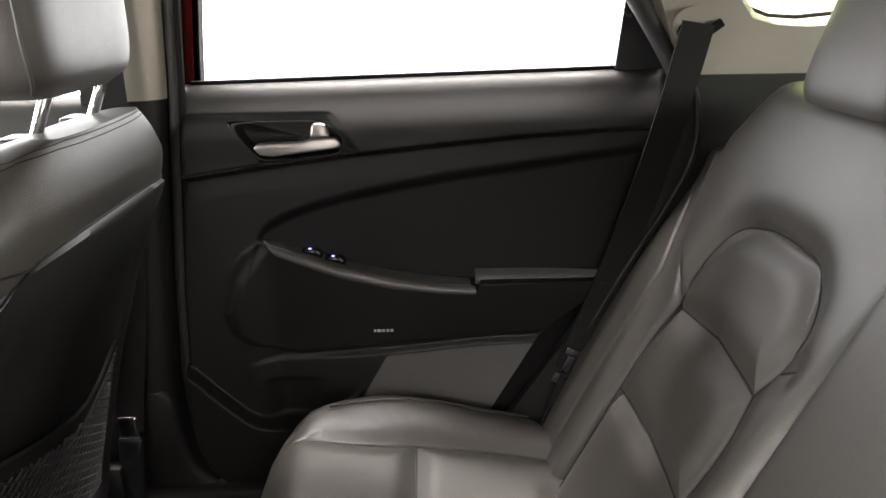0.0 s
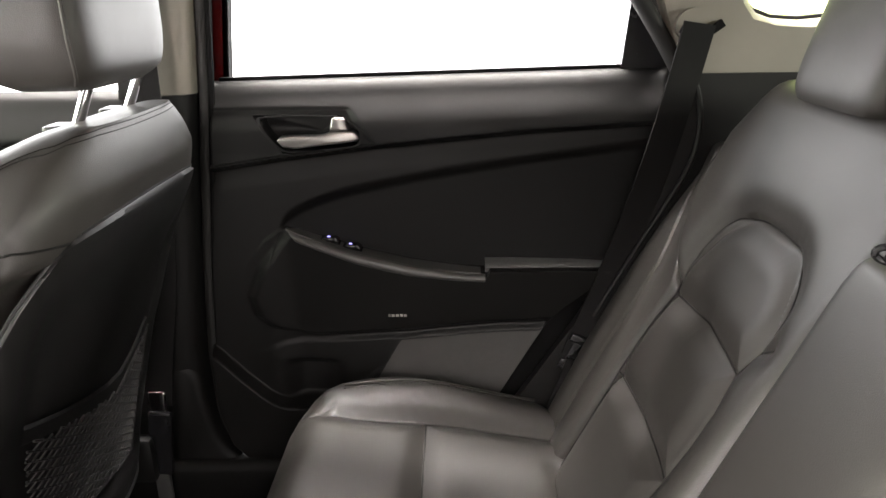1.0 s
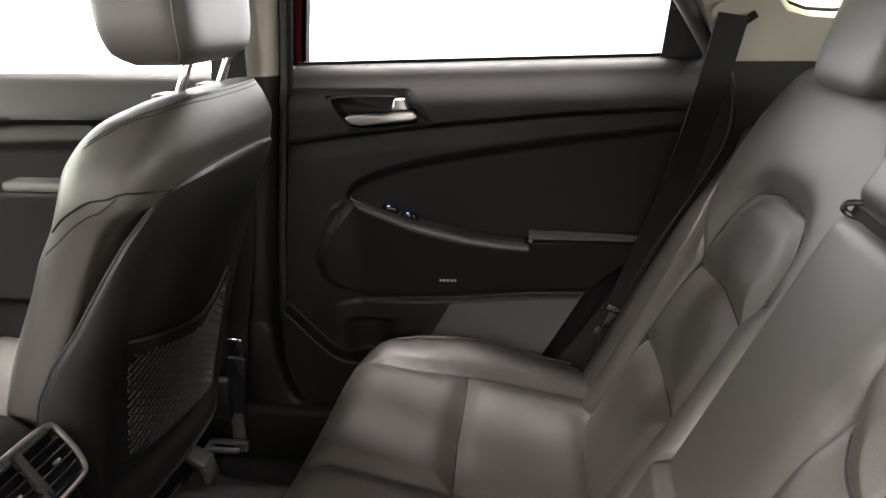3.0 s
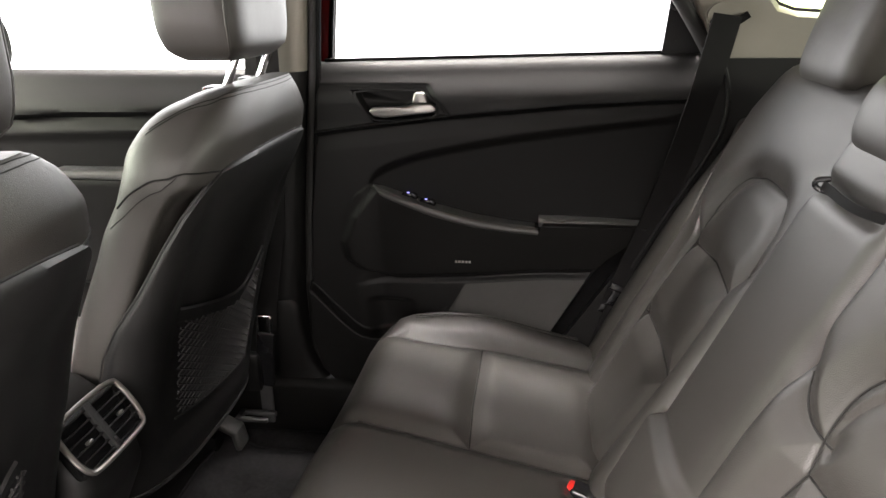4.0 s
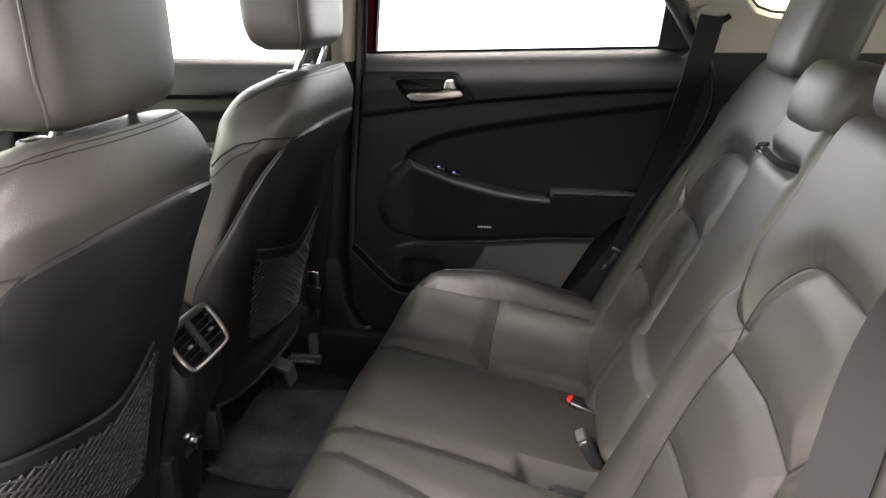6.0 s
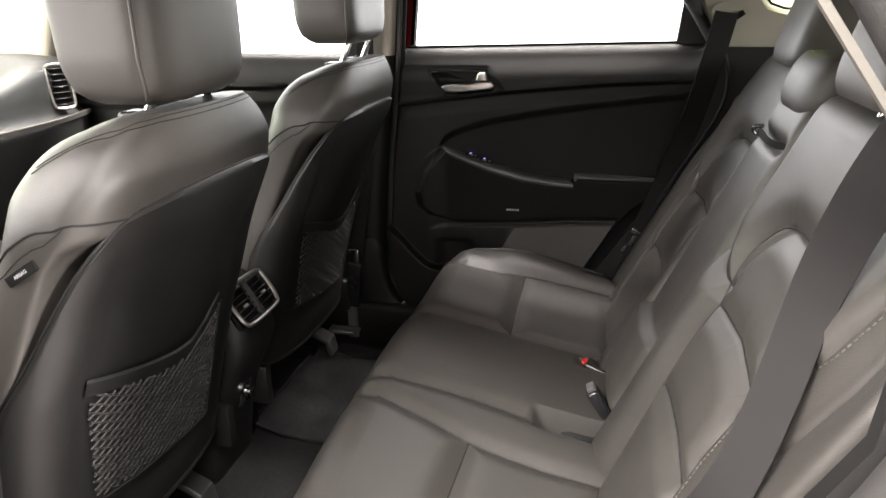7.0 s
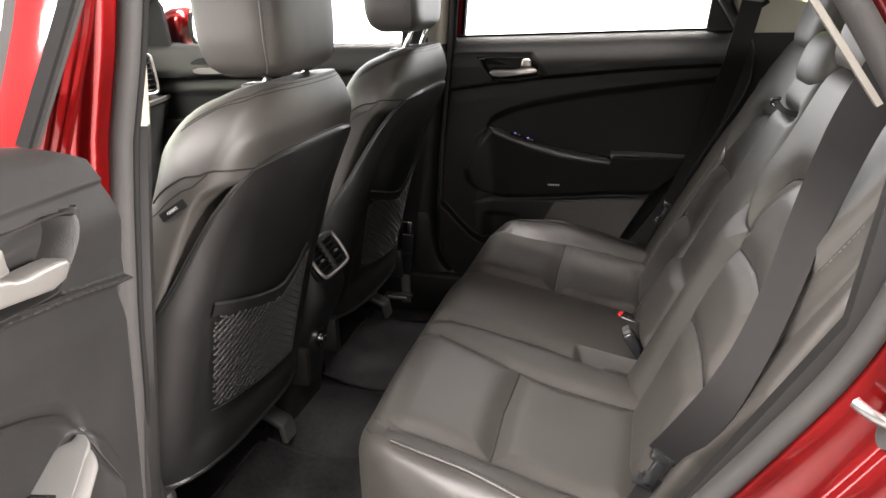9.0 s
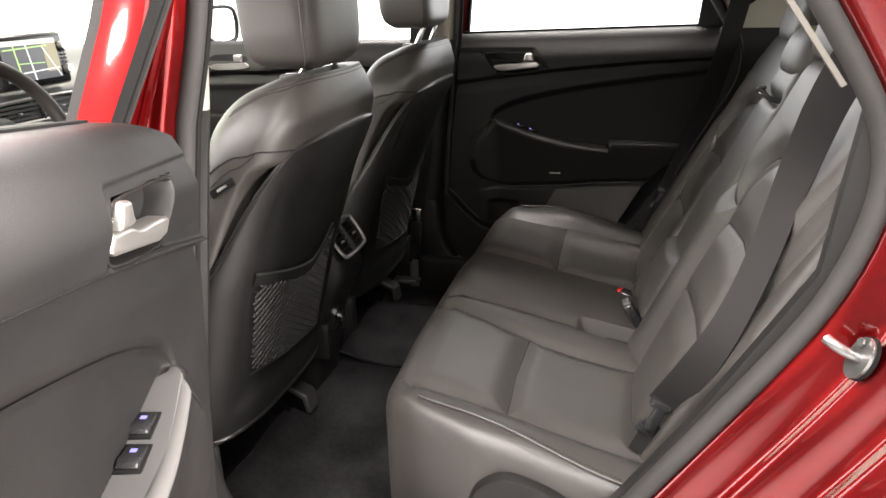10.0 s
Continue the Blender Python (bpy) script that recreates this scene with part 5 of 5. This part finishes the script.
# roof, headliner, tail, windscreen
roof = chaikin([(-1.15, 1.50), (-0.6, 1.56), (0.2, 1.58), (0.9, 1.54), (1.25, 1.46)], 2)
ys = np.linspace(-0.66, 0.66, 15)
part("roof_panel", grid(np.array([[(x, y, z + 0.03 - 0.07 * (y / 0.66) ** 4) for y in ys] for x, z in roof])), RED, body, "red roof panel")
solo("ceiling", grid(np.array([[(x, y, z - 0.03 - 0.06 * (y / 0.66) ** 4) for y in ys] for x, z in roof])), BEIGE, "beige fabric headliner under the car roof", "headliner", kind="structure")
for s in (1, -1):
    part("roof_rail", tube([(x, s * 0.68, z - 0.06) for x, z in roof], 0.045, 10), RED, body, "red roof side rail")
    apil = chaikin([(-1.47, 1.06), (-1.458, 1.115), (-1.441, 1.179), (-1.413, 1.231), (-1.375, 1.270), (-1.25, 1.365), (-1.02, 1.49), (-1.25, 1.49), (-1.45, 1.36), (-1.62, 1.22), (-1.80, 1.06)], 1, True)
    part("a_pillar", mirrored(puffed(apil, 0.69, 0.76, 0.02), s), BEIGE, body, "pale windscreen pillar trim", smooth=60)
    part("corner_sail", mirrored(slab([(-1.465, 1.06), (-1.455, 1.115), (-1.438, 1.179), (-1.41, 1.231), (-1.372, 1.270), (-1.350, 1.235), (-1.335, 1.105), (-1.335, 1.06)], 0.728, 0.745), s), BLACK, body, "black mirror corner trim")
    part("sill", rbox((-0.5, s * 0.75, 0.28), (2.2, 0.10, 0.12), 0.03, 3), RED, body, "red door sill")
    part("inner_sill", rbox((-0.3, s * 0.690, 0.325), (1.6, 0.09, 0.15), 0.02, 3), DOOR, body, "black sill trim")
for s in (1, -1):
    part("tail_side", mirrored(slab([(0.98, 0.30), (1.34, 0.30), (1.34, 1.10), (1.24, 1.50), (0.98, 1.53)], 0.700, 0.780), s), RED, body, "red rear quarter panel")
part("tailgate", rbox((1.30, 0, 0.75), (0.10, 1.45, 0.80), 0.03), RED, body, "red tailgate")
part("tail_window", grid(np.array([[(1.28 + 0.0 * z, y, z) for y in (-0.6, 0.6)] for z in (1.15, 1.46)])), PRIVACY, body, "dark tinted tail window")
part("windscreen", grid(np.array([[(x, y, z) for y in np.linspace(-0.66, 0.66, 9)] for x, z in ((-1.16, 1.47), (-1.45, 1.28), (-1.78, 1.07))])), DASHGLASS, body, "windscreen glass").visible_shadow = False
part("bulkhead", rbox((-1.85, 0, 0.65), (0.10, 1.50, 0.80), 0.02), RED, body, "red front bodywork")

# ---- floor ----
xs, ys = np.linspace(-1.80, 1.30, 90), np.linspace(-0.70, 0.70, 60)
GX, GY = np.meshgrid(xs, ys, indexing="ij")
GZ = 0.235 + 0.055 * np.exp(-((GY / 0.13) ** 4)) + 0.03 * smooth_step(np.abs(GY), 0.60, 0.68) + 0.20 * smooth_step(GX, 0.45, 0.6) + 0.10 * smooth_step(-GX, 1.35, 1.7)
solo("floor", grid(np.stack([GX, GY, GZ], -1)), CARPET, "black carpet on the car floor with a low tunnel", "carpet", kind="structure")
for s in (-1, 1):
    gx, gy = np.meshgrid(np.linspace(-0.60, -0.06, 40), np.linspace(0.16, 0.58, 30), indexing="ij")
    gz = 0.250 + 0.004 * np.sin(gx * 40) * np.sin(gy * 33) + 0.03 * smooth_step(-gx, 0.50, 0.60)
    top = np.stack([gx, s * gy, gz], -1)
    solo("floor_mat", join(grid(top), tube(np.concatenate([top[0], top[1:, -1], top[-1, ::-1][1:], top[::-1, 0][1:-1]]), 0.005, 6, up=(0, 0, 1), closed=True)), CARPET, "black carpet floor mat with bound edge", "floor mat", "floor mats")

# ---- dashboard ----
dash = thing("dashboard", (-1.45, 0, 0.30), "charcoal dashboard with air vents and silver trim", "dashboard")
prof = chaikin([(-1.40, 0.55), (-1.33, 0.62), (-1.31, 0.80), (-1.28, 0.90), (-1.27, 0.945), (-1.31, 0.955), (-1.315, 1.02), (-1.32, 1.04), (-1.36, 1.065), (-1.50, 1.075), (-1.80, 1.06)], 2)
ys = np.linspace(-0.74, 0.74, 40)
part("fascia", grid(np.array([[(x - 0.10 * (y / 0.74) ** 4, y, z + 0.02 * math.exp(-((y + 0.345) / 0.2) ** 4) + 0.045 * float(smooth_step(np.array(y), 0.30, 0.55)) * max(0.0, min(1.0, (z - 0.96) / 0.08))) for y in ys] for x, z in prof])), DASHM, dash, "soft charcoal fascia")
part("trim_strip", sweep([(-1.268 - 0.10 * (y / 0.74) ** 4, y, 0.950) for y in np.linspace(-0.20, 0.70, 24)], [(-0.006, -0.006), (0.006, -0.006), (0.006, 0.006), (-0.006, 0.006)], up=(1, 0, 0)), SILVER, dash, "thin silver trim strip")
vent_panel(dash, pose(-1.318, 0.0, 0.998, 0, -6, 0), 0.30, 0.058, 5)
vent_panel(dash, pose(-1.338, 0.580, 1.035, 0, -10, -20), 0.070, 0.125, 7, banks=1)
screen = thing("navigation_screen", (-1.31, -0.0, 1.06), "lit navigation screen showing a road map on the dashboard", "screen")
SC = pose(-1.295, -0.01, 1.122, 0, -6, 0)
part("housing", moved(rbox((-0.02, 0, 0), (0.04, 0.235, 0.135), 0.012, 3), SC), GLOSS, screen, "gloss black screen housing")
disp = part("display", moved(rbox((0.001, -0.008, 0.002), (0.004, 0.18, 0.10), 0.001), SC), glow("map_ground", (0.20, 0.20, 0.21), 0.35), screen, "dark grey map display")
gm, wm, bm_ = glow("map_green", (0.45, 0.72, 0.22), 0.7), glow("map_white", (0.9, 0.9, 0.85), 0.6), glow("map_header", (0.85, 0.86, 0.70), 0.55)
part("header", moved(rbox((0.004, -0.008, 0.045), (0.001, 0.178, 0.012), 0), SC), bm_, disp, "pale header bar")
part("land", moved(rbox((0.0036, 0.058, 0.004), (0.001, 0.046, 0.07), 0), SC), glow("map_land", (0.52, 0.46, 0.30), 0.45), disp, "tan land area")
for pts, w, m in (([(-0.06, 0.04), (-0.055, -0.045)], 0.004, gm), ([(-0.02, 0.04), (-0.012, -0.048)], 0.004, wm), ([(-0.095, 0.03), (0.05, 0.034)], 0.003, gm), ([(-0.095, -0.03), (0.075, -0.024)], 0.003, wm),
                  ([(0.03, 0.035), (0.05, 0.0), (0.06, -0.02), (0.075, -0.045)], 0.003, wm), ([(-0.06, -0.005), (0.03, -0.008)], 0.002, gm)):
    q = chaikin([(0.0048, y, z) for y, z in pts], 1)
    part("road_line", moved(sweep(q, [(-w / 2, -0.0003), (w / 2, -0.0003), (w / 2, 0.0003), (-w / 2, 0.0003)], up=(1, 0, 0)), SC), m, disp)
for z in (0.03, -0.03):
    part("knob", moved(sweep([(0.0, 0.102, z), (0.016, 0.102, z)], circle(0.012, 18), up=(0, 0, 1)), SC), SILVER, screen, "round control knob")
for i in range(5):
    part("key", moved(rbox((0.002, 0.104, 0.016 - i * 0.009), (0.004, 0.016, 0.005), 0.001, 1), SC), GREYPL, screen)

wheel = thing("steering_wheel", (-1.10, -0.3475, 0.80), "black leather steering wheel with switch spokes", "steering wheel")
WM = pose(-1.10, -0.3475, 0.985, 0, -24, 0)
ring = [(0, 0.183 * math.cos(a), 0.183 * math.sin(a)) for a in np.linspace(0, 2 * np.pi, 60, endpoint=False)]
part("rim", moved(tube(ring, 0.0165, 14, up=(1, 0, 0), closed=True), WM), LEATHER2, wheel, "leather covered rim")
hub = part("hub", moved(rbox((-0.03, 0, -0.01), (0.06, 0.15, 0.13), 0.03, 4), WM), SHELL, wheel, "airbag hub")
for s in (-1, 1):
    sp = part("spoke", moved(rbox((-0.015, s * 0.115, -0.005), (0.024, 0.11, 0.05), 0.010, 3), WM), SHELL, wheel)
    for i in range(3):
        part("switch", moved(rbox((-0.001, s * (0.085 + 0.026 * i), 0.004), (0.006, 0.020, 0.022), 0.003), WM), GLOSS, sp)
part("spoke", moved(rbox((-0.015, 0, -0.11), (0.02, 0.06, 0.12), 0.008, 3), WM), SILVER, wheel)
part("column", moved(rbox((-0.14, 0, -0.02), (0.18, 0.11, 0.11), 0.03, 3), WM), DASHM, wheel)

mirror = thing("door_mirror", (-1.34, 0.915, 1.08), "red exterior door mirror with a black rim", "mirror")
part("housing", grid(lathe_sections([(1.088 + 0.152 * k, -1.372, 0.915, 0.052 * (1 - abs(2 * k - 1) ** 3) ** 0.5 + 0.004, 0.115 * (1 - abs(2 * k - 1) ** 4) ** 0.5 + 0.006, 3.2) for k in np.linspace(0, 1, 16)], 40), loop_v=True, caps=True), RED, mirror, "glossy red mirror housing")
mirror_ring = chaikin([(0.81, 1.10), (0.99, 1.10), (1.02, 1.125), (1.022, 1.185), (1.0, 1.228), (0.84, 1.228), (0.808, 1.20)], 2, True)
part("rim", tube([(-1.300, y, z) for y, z in mirror_ring], 0.007, 8, up=(1, 0, 0), closed=True), BLACK, mirror, "black rim round the mirror glass")
part("mirror_glass", rbox((-1.300, 0.915, 1.164), (0.004, 0.20, 0.118), 0.002, 2), CHROME, mirror, "mirror glass")
part("foot", rbox((-1.36, 0.82, 1.105), (0.05, 0.10, 0.03), 0.01), BLACK, mirror, "black mirror foot")
